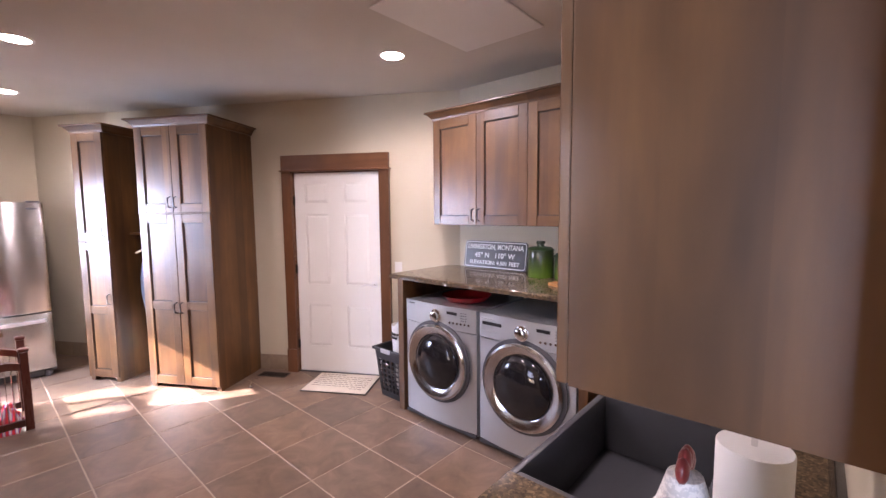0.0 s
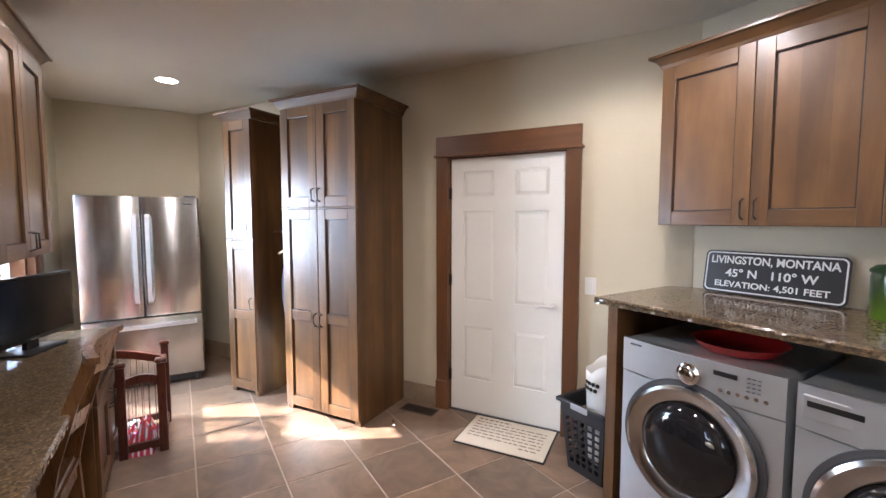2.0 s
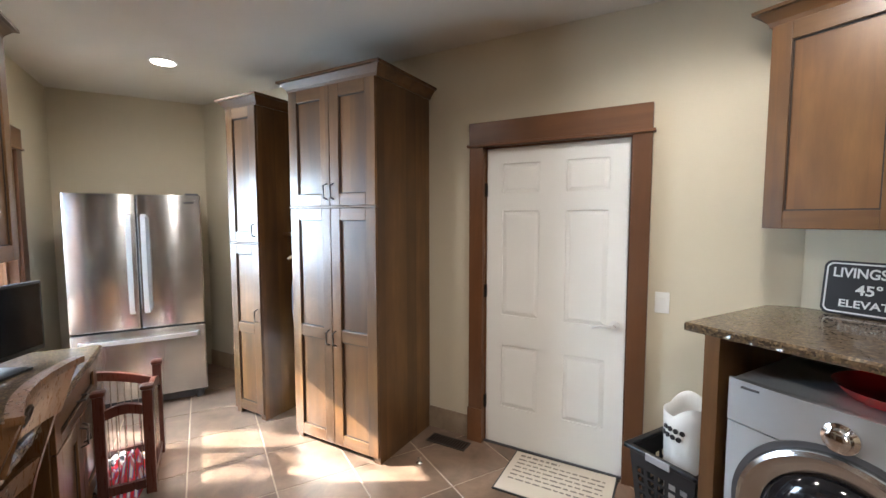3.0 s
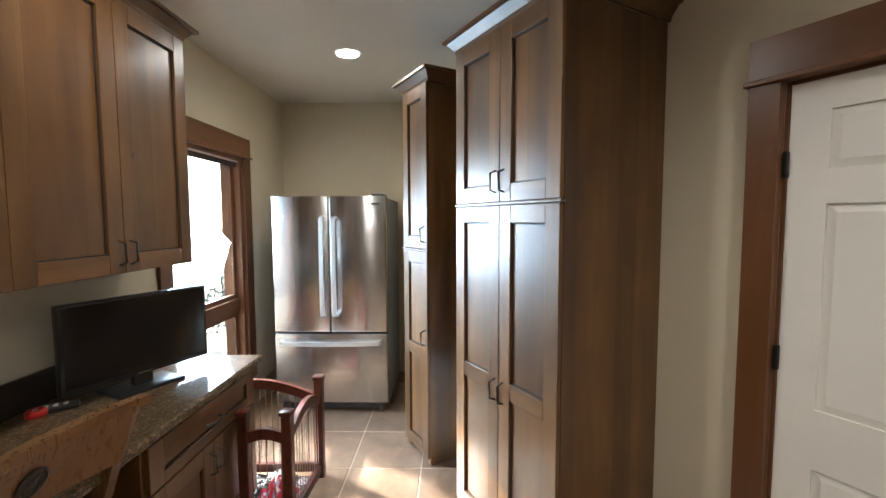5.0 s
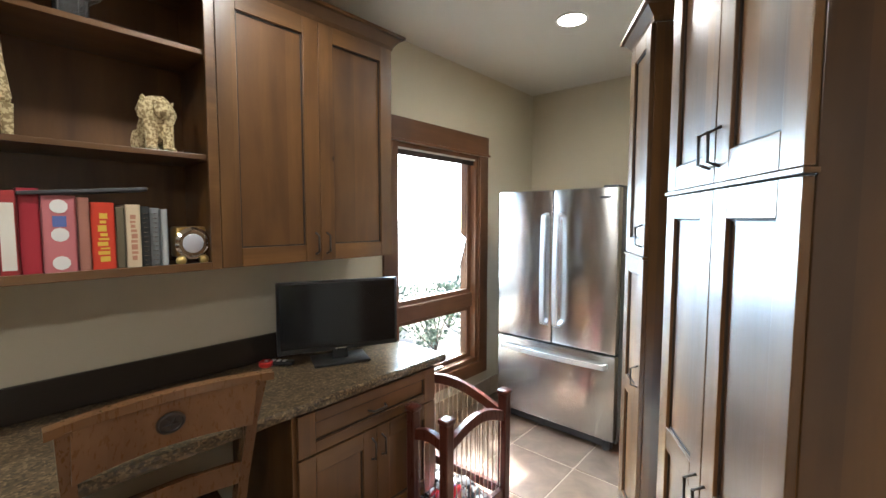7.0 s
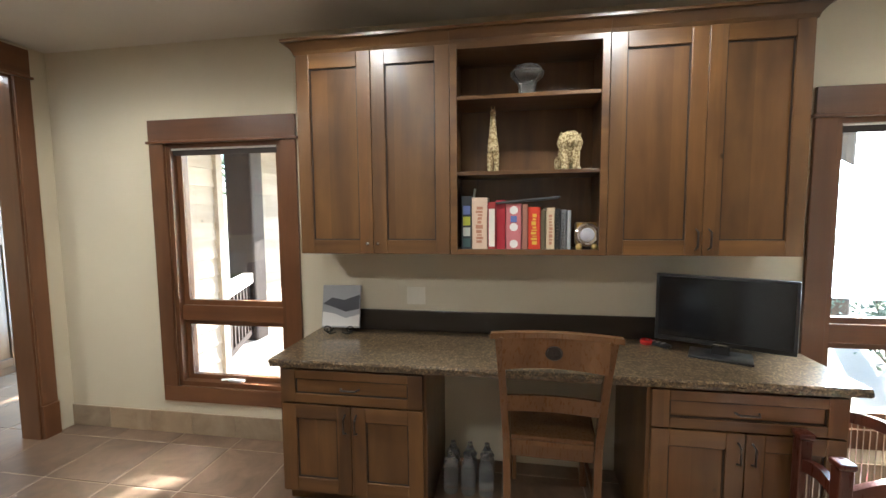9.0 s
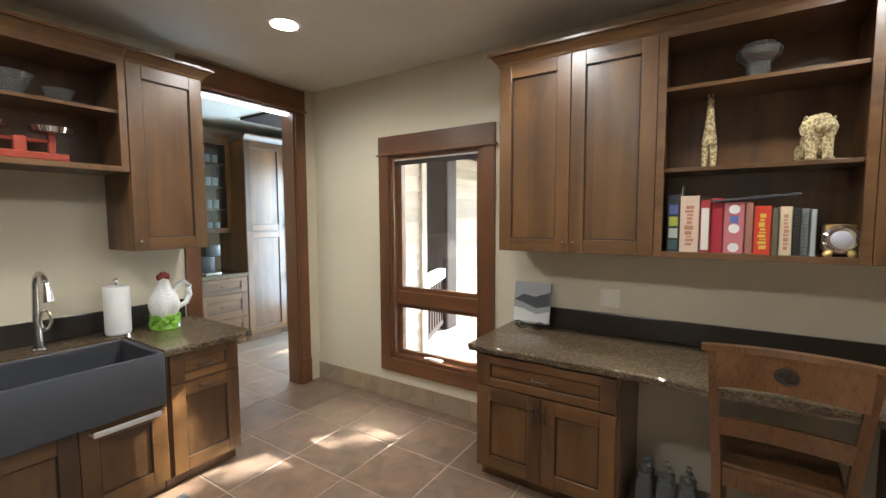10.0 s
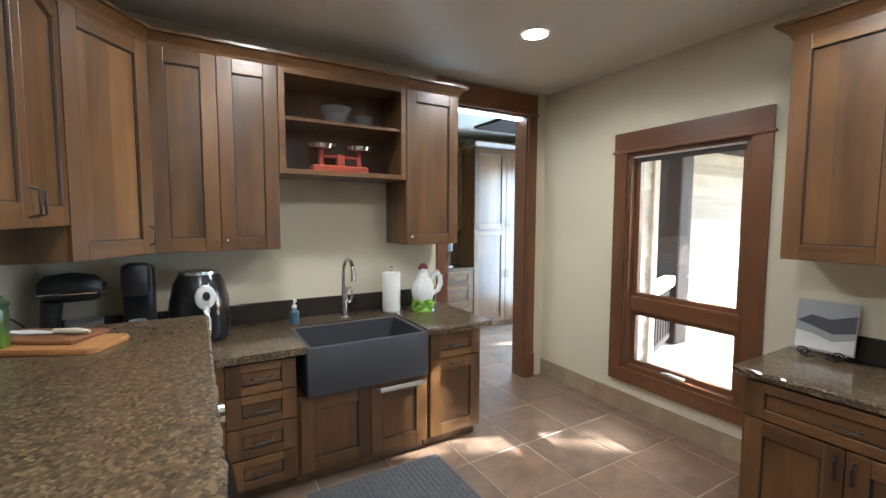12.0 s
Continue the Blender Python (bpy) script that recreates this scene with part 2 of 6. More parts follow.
def ribbon(bm, pts, side, half, thick):
    """A flat bar along points: side is its broad direction."""
    side, rings = Vector(side), []
    for i, p in enumerate(pts):
        d = (Vector(pts[min(i + 1, len(pts) - 1)]) - Vector(pts[max(i - 1, 0)])).normalized()
        n = d.cross(side).normalized() * thick
        p = Vector(p)
        rings.append([bm.verts.new(v) for v in (p - side * half - n, p + side * half - n, p + side * half + n, p - side * half + n)])
    for a, b in zip(rings, rings[1:]):
        for k in range(4):
            bm.faces.new((a[k], a[(k + 1) % 4], b[(k + 1) % 4], b[k]))
    bm.faces.new(rings[0])
    bm.faces.new(list(reversed(rings[-1])))
    return bm


def prism(bm, outline, z0, z1, axis="Z"):
    """A flat outline pushed from z0 to z1; axis Y lays the outline in x and z, X in y and z."""
    put = {"Z": lambda a, b, h: (a, b, h), "Y": lambda a, b, h: (a, h, b), "X": lambda a, b, h: (h, a, b)}[axis]
    lo, hi = ([bm.verts.new(put(a, b, h)) for a, b in outline] for h in (z0, z1))
    bm.faces.new(list(reversed(lo)))
    bm.faces.new(hi)
    for k in range(len(outline)):
        j = (k + 1) % len(outline)
        bm.faces.new((lo[k], lo[j], hi[j], hi[k]))
    return bm


def ball(bm, p, r, sx=1, sy=1, sz=1, sub=2):
    bmesh.ops.create_icosphere(bm, subdivisions=sub, radius=r, matrix=Matrix.Translation(p) @ Matrix.Diagonal((sx, sy, sz, 1)))
    return bm


def mesh(name, bm, material, smooth=False):
    bmesh.ops.recalc_face_normals(bm, faces=bm.faces)
    d = bpy.data.meshes.new(name)
    for f in bm.faces:
        f.smooth = smooth
    bm.to_mesh(d)
    bm.free()
    d.materials.append(material)
    if smooth:
        d.set_sharp_from_angle(angle=radians(38))
    return d


def part(name, bm, material, parent, label="", smooth=False, at=None):
    ob = new(name, mesh(name, bm, material, smooth))
    ob.parent = parent
    if at is not None:
        ob.matrix_basis = at
    return tagged(ob, label)


def thing(name, m, label, category, group="", kind=""):
    ob = new(name)
    ob.empty_display_size = 0.1
    ob.matrix_basis = m
    return tagged(ob, label, category, group, kind)


def solid(name, bm, material, label, category, m=None, group="", kind="", smooth=False):
    ob = new(name, mesh(name, bm, material, smooth))
    if m is not None:
        ob.matrix_basis = m
    return tagged(ob, label, category, group, kind)


# ---- the large structure ----
H = 2.75
A = 30.5
U, N = Vector((math.cos(radians(A)), math.sin(radians(A)), 0)), Vector((math.sin(radians(A)), -math.cos(radians(A)), 0))


def angled(u, d=-4.475, z=0.0):
    """A pose on the angled wall: x along it, -y into the room, d its distance."""
    p = U * u + N * d
    return pose(p.x, p.y, z, 0, 0, A)


SIGN_Y, CORNER_X, BACK_X = 3.73, -2.494, -6.72
T = 0.16


def wall(name, bm, label):
    return solid(name, bm, WALL, label, "wall", kind="structure")


WL, WR = (-1.70, -0.83), (-5.85, -4.92)
WZ = (0.36, 2.08)
b = bmesh.new()
bx(b, BACK_X - T, WR[0], -T, 0, 0, H)
bx(b, WR[1], WL[0], -T, 0, 0, H)
bx(b, WL[1], 0.1, -T, 0, 0, H)
for w in (WL, WR):
    bx(b, w[0], w[1], -T, 0, 0, WZ[0])
    bx(b, w[0], w[1], -T, 0, WZ[1], H)
wall("wall_south", b, "beige painted wall with two tall windows above a desk")
# sink wall with the doorway
W0 = 0.1
DY, DH = (0.225, 1.12), 2.53
b = bmesh.new()
bx(b, W0, W0 + T, -T, DY[0], 0, H)
bx(b, W0, W0 + T, DY[1], SIGN_Y + T, 0, H)
bx(b, W0, W0 + T, DY[0], DY[1], DH, H)
wall("wall_east", b, "beige painted wall behind the sink with a cased opening")
wall("wall_north", box(CORNER_X - 0.09, 0.1, SIGN_Y, SIGN_Y + T, 0, H), "pale painted wall behind the laundry counter")
# angled wall with the entry door
U0, U1 = -6.4, -0.256
DU = (-1.955, -1.035)
D_TOP = 2.05
b = bmesh.new()
for u0, u1, z0, z1 in ((U0, DU[0], 0, H), (DU[1], U1, 0, H), (DU[0], DU[1], D_TOP, H)):
    bx(b, u0, u1, 0, T, z0, z1)
ob = wall("wall_angled", b, "beige painted angled wall with an entry door")
ob.matrix_basis = angled(0)
wall("wall_west", box(BACK_X - T, BACK_X, 0, 1.9, 0, H), "beige painted end wall behind the refrigerator")
solid("ceiling", box(-7.6, 0.1, -T, SIGN_Y + T + 0.3, H, H + 0.15), CEIL, "flat beige-grey painted ceiling", "ceiling", kind="structure")
HATCH = solid("attic_hatch", bx(bmesh.new(), -1.86, -1.27, 2.18, 3.03, H - 0.012, H - 0.001, 0.004), WHITE, "flat white attic access panel in the ceiling", "hatch", kind="structure")
b = bx(bmesh.new(), BACK_X - T, 0.0, -T, SIGN_Y + T, -0.12, -0.003)
bx(b, 0.0, 2.5, -1.52, 3.15, -0.12, -0.003)
floor = solid("floor", b, GROUT, "brown stone tile floor with pale grout", "floor", kind="structure")

# space beyond the cased opening
b = bmesh.new()
bx(b, 2.36, 2.5, -2.0, 3.0, 0, H)
bx(b, T, 2.5, 3.0, 3.15, 0, H)
wall("wall_hall", b, "pale painted wall of the adjoining kitchen")
b = bmesh.new()
bx(b, 0.0, 0.36, -1.52, -1.38, 0, H)
bx(b, 2.0, 2.5, -1.52, -1.38, 0, H)
bx(b, 0.36, 2.0, -1.52, -1.38, 2.3, H)
bx(b, 0.0, 0.14, -1.38, -T, 0, H)
wall("wall_hall_south", b, "painted wall of the adjoining kitchen with a glazed opening")
solid("ceiling_hall", box(0.1, 2.5, -1.52, 3.15, H, H + 0.15), CEIL, "flat painted ceiling of the adjoining kitchen", "ceiling", kind="structure")


# ---- casings, windows, doors ----
def casing_boards(t, x0, x1, z0, top, w=0.095, head=0.15, sill=None, plinth=False, p=0.0):
    """Boards round an opening x0..x1 on a wall whose face is y=0, room towards -y."""
    for a, c in ((x0 - w, x0), (x1, x1 + w)):
        part("side_casing", bx(bmesh.new(), a, c, -0.022 - p, 0, z0 + (0.24 if plinth else 0), top, 0.002), TRIM, t)
        if plinth:
            part("plinth_block", bx(bmesh.new(), a - 0.006, c + 0.004, -0.03 - p, 0, 0, 0.24, 0.003), TRIM, t)
    part("head_bead", bx(bmesh.new(), x0 - w - 0.015, x1 + w + 0.015, -0.036 - p, 0, top, top + 0.018, 0.004), TRIMH, t)
    part("head_casing", bx(bmesh.new(), x0 - w, x1 + w, -0.026 - p, 0, top + 0.018, top + head, 0.002), TRIMH, t)
    if sill:
        part("apron", bx(bmesh.new(), x0 - w, x1 + w, -0.022, 0, z0 - sill, z0, 0.002), TRIMH, t)


def window(name, x0, x1, label):
    t = thing(name, pose((x0 + x1) / 2, 0, 0, 0, 0, 180), label, "window", kind="structure")
    h = (x1 - x0) / 2
    casing_boards(t, -h, h, WZ[0], WZ[1], 0.11, 0.16, sill=0.11)
    z0, z1, mid = WZ[0], WZ[1], 0.89
    f = bmesh.new()
    for a, c in ((-h, -h + 0.035), (h - 0.035, h)):
        bx(f, a, c, 0.0, T, z0, z1)
    bx(f, -h, h, 0, T, z1 - 0.03, z1)
    bx(f, -h, h, 0, T, z0, z0 + 0.035)
    part("window_frame", f, TRIM, t, "reddish wood jamb")
    part("window_rail", bx(bmesh.new(), -h + 0.035, h - 0.035, 0.03, 0.12, mid - 0.055, mid + 0.055, 0.004), TRIMH, t)
    i = h - 0.035
    for k, (a, c) in enumerate(((z0 + 0.035, mid - 0.055), (mid + 0.055, z1 - 0.03))):
        s = bmesh.new()
        for p, q in ((-i, -i + 0.04), (i - 0.04, i)):
            bx(s, p, q, 0.055, 0.095, a, c)
        bx(s, -i + 0.04, i - 0.04, 0.055, 0.095, a, a + 0.035)
        bx(s, -i + 0.04, i - 0.04, 0.055, 0.095, c - 0.035, c)
        sash = part("sash", s, TRIM, t)
        p = part("pane", box(-i + 0.04, i - 0.04, 0.072, 0.078, a + 0.035, c - 0.035), GLASS, sash)
        p.visible_shadow = False
    part("head_stop", bx(bmesh.new(), -i, i, 0.012, 0.02, z1 - 0.042, z1 - 0.03, 0.001), WHITEP, t, "thin white strip under the head")
    for q in range(3):
        part("blind_slat", bx(bmesh.new(), -i, i, 0.024 + q * 0.01, 0.032 + q * 0.01, z1 - 0.078 + q * 0.012, z1 - 0.03, 0.002), SLAT_SHADOW, t, "raised dark blind slat")
    c = bmesh.new()
    bx(c, -0.06, 0.06, 0.02, 0.055, z0 + 0.036, z0 + 0.052, 0.004)
    tube(c, [(0.0, 0.035, z0 + 0.05), (-0.04, -0.0, z0 + 0.066), (-0.085, -0.012, z0 + 0.062)], 0.007)
    part("crank", c, WHITEP, t, "white window crank", True)
    return t


window("window_1", *WL, "tall wood-cased window with a low awning sash over a porch")
window("window_2", *WR, "tall wood-cased window with a low sash, bright garden outside")

t = thing("door_1", angled((DU[0] + DU[1]) / 2), "closed white six-panel entry door in a red-brown wood casing", "door", kind="structure")
h = (DU[1] - DU[0]) / 2
casing_boards(t, -h, h, 0, D_TOP, 0.1, 0.16, plinth=True, p=0.02)
f = bmesh.new()
bx(f, -h, -h + 0.012, 0, T, 0, D_TOP)
bx(f, h - 0.012, h, 0, T, 0, D_TOP)
bx(f, -h, h, 0, T, D_TOP - 0.012, D_TOP)
part("jamb", f, TRIM, t)
s = bmesh.new()
w = h - 0.014
cols = ((-0.335, -0.085), (0.085, 0.335))
rows = ((0.28, 0.71), (0.92, 1.625), (1.74, 1.935))
xs, zs = sorted({-w, w, *cols[0], *cols[1]}), sorted({0.012, D_TOP - 0.014, *[z for r in rows for z in r]})
for i in range(len(xs) - 1):
    for j in range(len(zs) - 1):
        if not ((xs[i], xs[i + 1]) in cols and (zs[j], zs[j + 1]) in rows):
            bx(s, xs[i], xs[i + 1], 0.006, 0.045, zs[j], zs[j + 1])
slab = part("door_leaf", s, WHITE, t, "white painted leaf")
for c in cols:
    for r in rows:
        p = bmesh.new()
        bx(p, c[0] - 0.002, c[1] + 0.002, 0.0185, 0.034, r[0] - 0.002, r[1] + 0.002)
        k = 0.028
        lo = [p.verts.new(v) for v in ((c[0], 0.0179, r[0]), (c[1], 0.0179, r[0]), (c[1], 0.0179, r[1]), (c[0], 0.0179, r[1]))]
        hi = [p.verts.new(v) for v in ((c[0] + k, 0.008, r[0] + k), (c[1] - k, 0.008, r[0] + k), (c[1] - k, 0.008, r[1] - k), (c[0] + k, 0.008, r[1] - k))]
        p.faces.new(hi)
        for m in range(4):
            p.faces.new((lo[m], lo[(m + 1) % 4], hi[(m + 1) % 4], hi[m]))
        part("panel", p, WHITE, slab)
hd = bmesh.new()
cyl(hd, (0.385, 0.006, 0.93), 0.032, -0.014, axis="Y")
cyl(hd, (0.385, -0.006, 0.93), 0.012, -0.05, axis="Y")
tube(hd, [(0.385, -0.052, 0.93), (0.34, -0.056, 0.935), (0.30, -0.056, 0.932), (0.265, -0.054, 0.918)], [0.011, 0.01, 0.009, 0.007])
part("door_handle", hd, SATIN, t, "satin steel lever handle", True)
for z in (0.25, 1.03, 1.72):
    part("hinge", bx(bmesh.new(), -h + 0.003, -h + 0.018, -0.014, 0.008, z, z + 0.09, 0.003), IRON, t)
part("threshold", bx(bmesh.new(), -h, h, -0.01, 0.1, 0, 0.012, 0.003), DGREY, t)

t = thing("cased_opening", pose(W0, (DY[0] + DY[1]) / 2, 0, 0, 0, -90), "wide wood-cased opening to the adjoining kitchen", "doorway", kind="structure")
h = (DY[1] - DY[0]) / 2
casing_boards(t, -h, h, 0, DH, 0.1, 0.195, plinth=True)
f = bmesh.new()
bx(f, -h - 0.001, -h + 0.018, 0, T, 0, DH)
bx(f, h - 0.018, h + 0.001, 0, T, 0, DH)
bx(f, -h, h, 0, T, DH - 0.018, DH)
part("jamb", f, TRIM, t)
# no lamp here: the track's brightness is put in as emission
part("door_track", box(-h + 0.018, h - 0.018, 0.05, 0.11, DH - 0.03, DH - 0.018), TRACKG, t, "slim white door track under the head, made to glow like caught light")


# ---- cabinets ----
def pull(x, z, upright=True, y=-0.022, s=0.10, mt=None):
    b = bmesh.new()
    o = 0.03
    if upright:
        pts = [(x, y, z - s / 2), (x, y - o, z - s / 2 + 0.012), (x, y - o, z + s / 2 - 0.012), (x, y, z + s / 2)]
    else:
        pts = [(x - s / 2, y, z), (x - s / 2 + 0.012, y - o, z), (x + s / 2 - 0.012, y - o, z), (x + s / 2, y, z)]
    tube(b, pts, 0.0048)
    return b


def knob(x, z, y=-0.02):
    b = bmesh.new()
    lathe(b, [(0.005, 0.0), (0.004, 0.011), (0.009, 0.015), (0.0105, 0.020), (0.008, 0.024), (0.001, 0.026)], 18, (x, y, z), Matrix.Rotation(radians(90), 4, "X"))
    return b


def leaf(parent, x0, x1, z0, z1, handle=None, name="door", rail=0.078, mid=None, knobs=False):
    """A framed door or drawer front on the plane y=0, with a recessed panel, a dark strip painted as its shadow line,
    and a pull.
    """
    g, th = 0.0015, 0.02
    x0, x1, z0, z1 = x0 + g, x1 - g, z0 + g, z1 - g
    r = min(rail, (z1 - z0) * 0.27)
    d = part(name, box(x0 + 0.002, x1 - 0.002, -0.001, 0, z0 + 0.002, z1 - 0.002), CAB, parent)
    for a, c in ((x0, x0 + rail), (x1 - rail, x1)):
        part("stile", bx(bmesh.new(), a, c, -th, -0.001, z0, z1, 0.0025), CAB, d)
    spans = [(z0 + r, z1 - r)] if mid is None else [(z0 + r, mid - r / 2), (mid + r / 2, z1 - r)]
    for a, c in [(z0, z0 + r), (z1 - r, z1)] + ([] if mid is None else [(mid - r / 2, mid + r / 2)]):
        part("rail", bx(bmesh.new(), x0 + rail, x1 - rail, -th, -0.001, a, c, 0.0025), CABH, d)
    for a, c in spans:
        part("panel", box(x0 + rail, x1 - rail, -0.006, -0.001, a, c), CAB if c - a > 0.25 else CABH, d)
        # dark strips round the panel stand in for shade in the recess
        q, k = bmesh.new(), 0.0065
        bx(q, x0 + rail, x0 + rail + k, -0.0105, -0.006, a, c)
        bx(q, x1 - rail - k, x1 - rail, -0.0105, -0.006, a, c)
        bx(q, x0 + rail + k, x1 - rail - k, -0.0105, -0.006, a, a + k)
        bx(q, x0 + rail + k, x1 - rail - k, -0.0105, -0.006, c - k, c)
        part("bead", q, SLAT_SHADOW, d)
    if handle:
        hx, hz, up = handle
        if knobs:
            part("knob", knob(hx, hz, -th), NICKEL, d, "small round metal knob", True)
        else:
            part("handle", pull(hx, hz, up, -th), BRONZE, d, "bent bronze wire pull", True)
    return d


def crown(parent, x0, x1, depth, z, ends=(True, True), h=0.075, out=0.065):
    """Moulding along the front and round the ends of a unit's top."""
    b = bmesh.new()
    prof = [(0.0, 0.0), (0.012, 0.0), (0.018, 0.02), (out * 0.75, h * 0.78), (out, h * 0.8), (out, h), (0.0, h)]
    e0, e1 = (1 if ends[0] else 0), (1 if ends[1] else 0)
    line = []
    if ends[0]:
        line.append((x0, depth, -1, 0))
    line += [(x0, 0, -e0, -1), (x1, 0, e1, -1)]
    if ends[1]:
        line.append((x1, depth, 1, 0))
    rings = [[b.verts.new((px + dx * o, py + dy * o, z + v)) for o, v in prof] for px, py, dx, dy in line]
    for p, q in zip(rings, rings[1:]):
        for k in range(len(prof)):
            j = (k + 1) % len(prof)
            b.faces.new((p[k], p[j], q[j], q[k]))
    b.faces.new(rings[0])
    b.faces.new(list(reversed(rings[-1])))
    return part("crown_moulding", b, CABH, parent)


def carcass(parent, x0, x1, depth, z0, z1, toe=0.0):
    b = bmesh.new()
    bx(b, x0, x1, 0.0005, depth, z0 + toe, z1, 0.0015)
    if toe:
        bx(b, x0 + 0.002, x1 - 0.002, 0.07, depth, z0, z0 + toe)
    return part("body", b, CAB, parent)


def open_box(parent, x0, x1, depth, z0, z1, shelves, thick=0.02, face=0.038):
    part("side_panel", box(x0, x0 + thick, 0, depth, z0, z1), CAB, parent)
    part("side_panel", box(x1 - thick, x1, 0, depth, z0, z1), CAB, parent)
    part("top_panel", box(x0 + thick, x1 - thick, 0, depth, z1 - thick, z1), CABH, parent)
    part("bottom_panel", box(x0 + thick, x1 - thick, 0, depth, z0, z0 + thick), CABH, parent)
    part("back_panel", box(x0 + thick, x1 - thick, depth - 0.012, depth, z0 + thick, z1 - thick), CAB, parent)
    f = bmesh.new()
    bx(f, x0, x0 + face, -0.02, 0, z0, z1, 0.002)
    bx(f, x1 - face, x1, -0.02, 0, z0, z1, 0.002)
    bx(f, x0 + face, x1 - face, -0.02, 0, z0, z0 + face * 0.8, 0.002)
    bx(f, x0 + face, x1 - face, -0.02, 0, z1 - 0.03, z1, 0.002)
    part("face_frame", f, CABH, parent)
    for z in shelves:
        part("shelf", bx(bmesh.new(), x0 + thick, x1 - thick, 0.004, depth - 0.012, z - 0.02, z, 0.002), CABH, parent)


def wall_cabinet(m, w, z0, z1, doors, label, group, depth=0.33, crown_ends=(False, False), handles="pair", knobs=False):
    t = thing("wall_cabinet", m, label, "cabinet", group)
    carcass(t, 0, w, depth, z0, z1)
    dw = w / doors
    for k in range(doors):
        if handles == "pair" and doors == 2:
            hx = dw - 0.03 if k == 0 else dw + 0.03
        elif handles == "left":
            hx = k * dw + 0.03
        else:
            hx = (k + 1) * dw - 0.03
        leaf(t, k * dw, (k + 1) * dw, z0, z1, (hx, z0 + (0.06 if knobs else 0.085), True), knobs=knobs)
    crown(t, 0, w, depth, z1, crown_ends)
    return t


DESK = lambda x: pose(x, 0.325, 0, 0, 0, 180)
UZ0, UZ1 = 1.36, 2.475
# wall units over the desk: local x runs towards -x
wall_cabinet(DESK(-2.0), 0.875, UZ0, UZ1, 2, "brown stained two-door wall cabinet over the desk", "wall cabinets over the desk", crown_ends=(True, False), knobs=True)
wall_cabinet(DESK(-3.69), 0.905, UZ0, UZ1, 2, "brown stained two-door wall cabinet over the desk, beside a window", "wall cabinets over the desk", crown_ends=(False, True))
t = thing("bookshelf", DESK(-2.876), "open brown stained shelf unit holding books and figurines", "shelf", "wall cabinets over the desk")
open_box(t, 0, 0.813, 0.325, UZ0, UZ1, (1.81, 2.21))
crown(t, 0, 0.813, 0.325, UZ1, (False, False))

# base units under the desk
DB = lambda x: pose(x, 0.60, 0, 0, 0, 180)
DTOP = 0.79
def base_unit(m, w, top, label, group, depth=0.58, drawer=0.18, doors=2, name="base_cabinet"):
    t = thing(name, m, label, "cabinet", group)
    carcass(t, 0, w, depth, 0, top, 0.09)
    z1 = top - 0.015
    leaf(t, 0.015, w - 0.015, z1 - drawer, z1, (w / 2, z1 - drawer / 2, False), "drawer_front")
    dw = (w - 0.03) / doors
    for k in range(doors):
        hx = 0.015 + (dw - 0.03 if k == 0 else dw + 0.03)
        leaf(t, 0.015 + k * dw, 0.015 + (k + 1) * dw, 0.1, z1 - drawer - 0.006, (hx, z1 - drawer - 0.1, True))
    return t


base_unit(DB(-1.985), 0.80, DTOP, "brown base cabinet with a drawer and two doors", "desk base cabinets")
base_unit(DB(-3.83), 0.83, DTOP, "brown base cabinet with a drawer and two doors near the window", "desk base cabinets")
solid("desk_back_panel", box(-3.83, -2.785, 0.0, 0.015, 0.0, DTOP), WALL, "painted wall panel in the desk's knee space", "panel", kind="structure")


def counter(name, bm, label, m=None):
    return solid(name, bm, GRANITE, label, "countertop", m)


def chiselled(x0, x1, y0, y1, z0, z1, rough=(), step=0.025):
    """A stone slab whose named sides (of x0 x1 y0 y1) are rough-broken."""
    b = bmesh.new()
    bx(b, x0, x1, y0, y1, z0, z1)
    for axis, at, a0, a1 in ((0, x0, y0, y1), (0, x1, y0, y1), (1, y0, x0, x1), (1, y1, x0, x1)):
        key = "xy"[axis] + ("0" if at in (x0, y0) else "1")
        if key not in rough:
            continue
        n, rows = int((a1 - a0) / step), 4
        out = -1 if key[1] == "0" else 1
        grid = []
        for i in range(n + 1):
            col = []
            for j in range(rows + 1):
                s, z = a0 + (a1 - a0) * i / n, z0 + (z1 - z0) * j / rows
                edge = 0.0 if j == rows else 1.0
                o = out * (0.003 + edge * (0.004 + 0.007 * noise.noise((s * 38, z * 60, at * 5)) + 0.004 * (j / rows)))
                col.append(b.verts.new((at + o, s, z) if axis == 0 else (s, at + o, z)))
            grid.append(col)
        for i in range(n):
            for j in range(rows):
                b.faces.new((grid[i][j], grid[i + 1][j], grid[i + 1][j + 1], grid[i][j + 1]))
        for j in (0, rows):
            for i in range(n):
                p, q = grid[i][j].co, grid[i + 1][j].co
                fl = lambda v: (at, v.y, v.z) if axis == 0 else (v.x, at, v.z)
                b.faces.new((b.verts.new(p), b.verts.new(q), b.verts.new(fl(q)), b.verts.new(fl(p))))
    return b


counter("granite_counter", chiselled(-4.71, -1.95, 0.0, 0.63, DTOP + 0.001, 0.83, ("y1", "x0", "x1")), "speckled brown granite counter forming a desk with a rough chiselled edge")
solid("desk_backsplash", bx(bmesh.new(), -4.66, -2.2, 0.001, 0.022, 0.831, 0.965, 0.003), SPLASH, "low dark stone backsplash behind the desk", "backsplash")

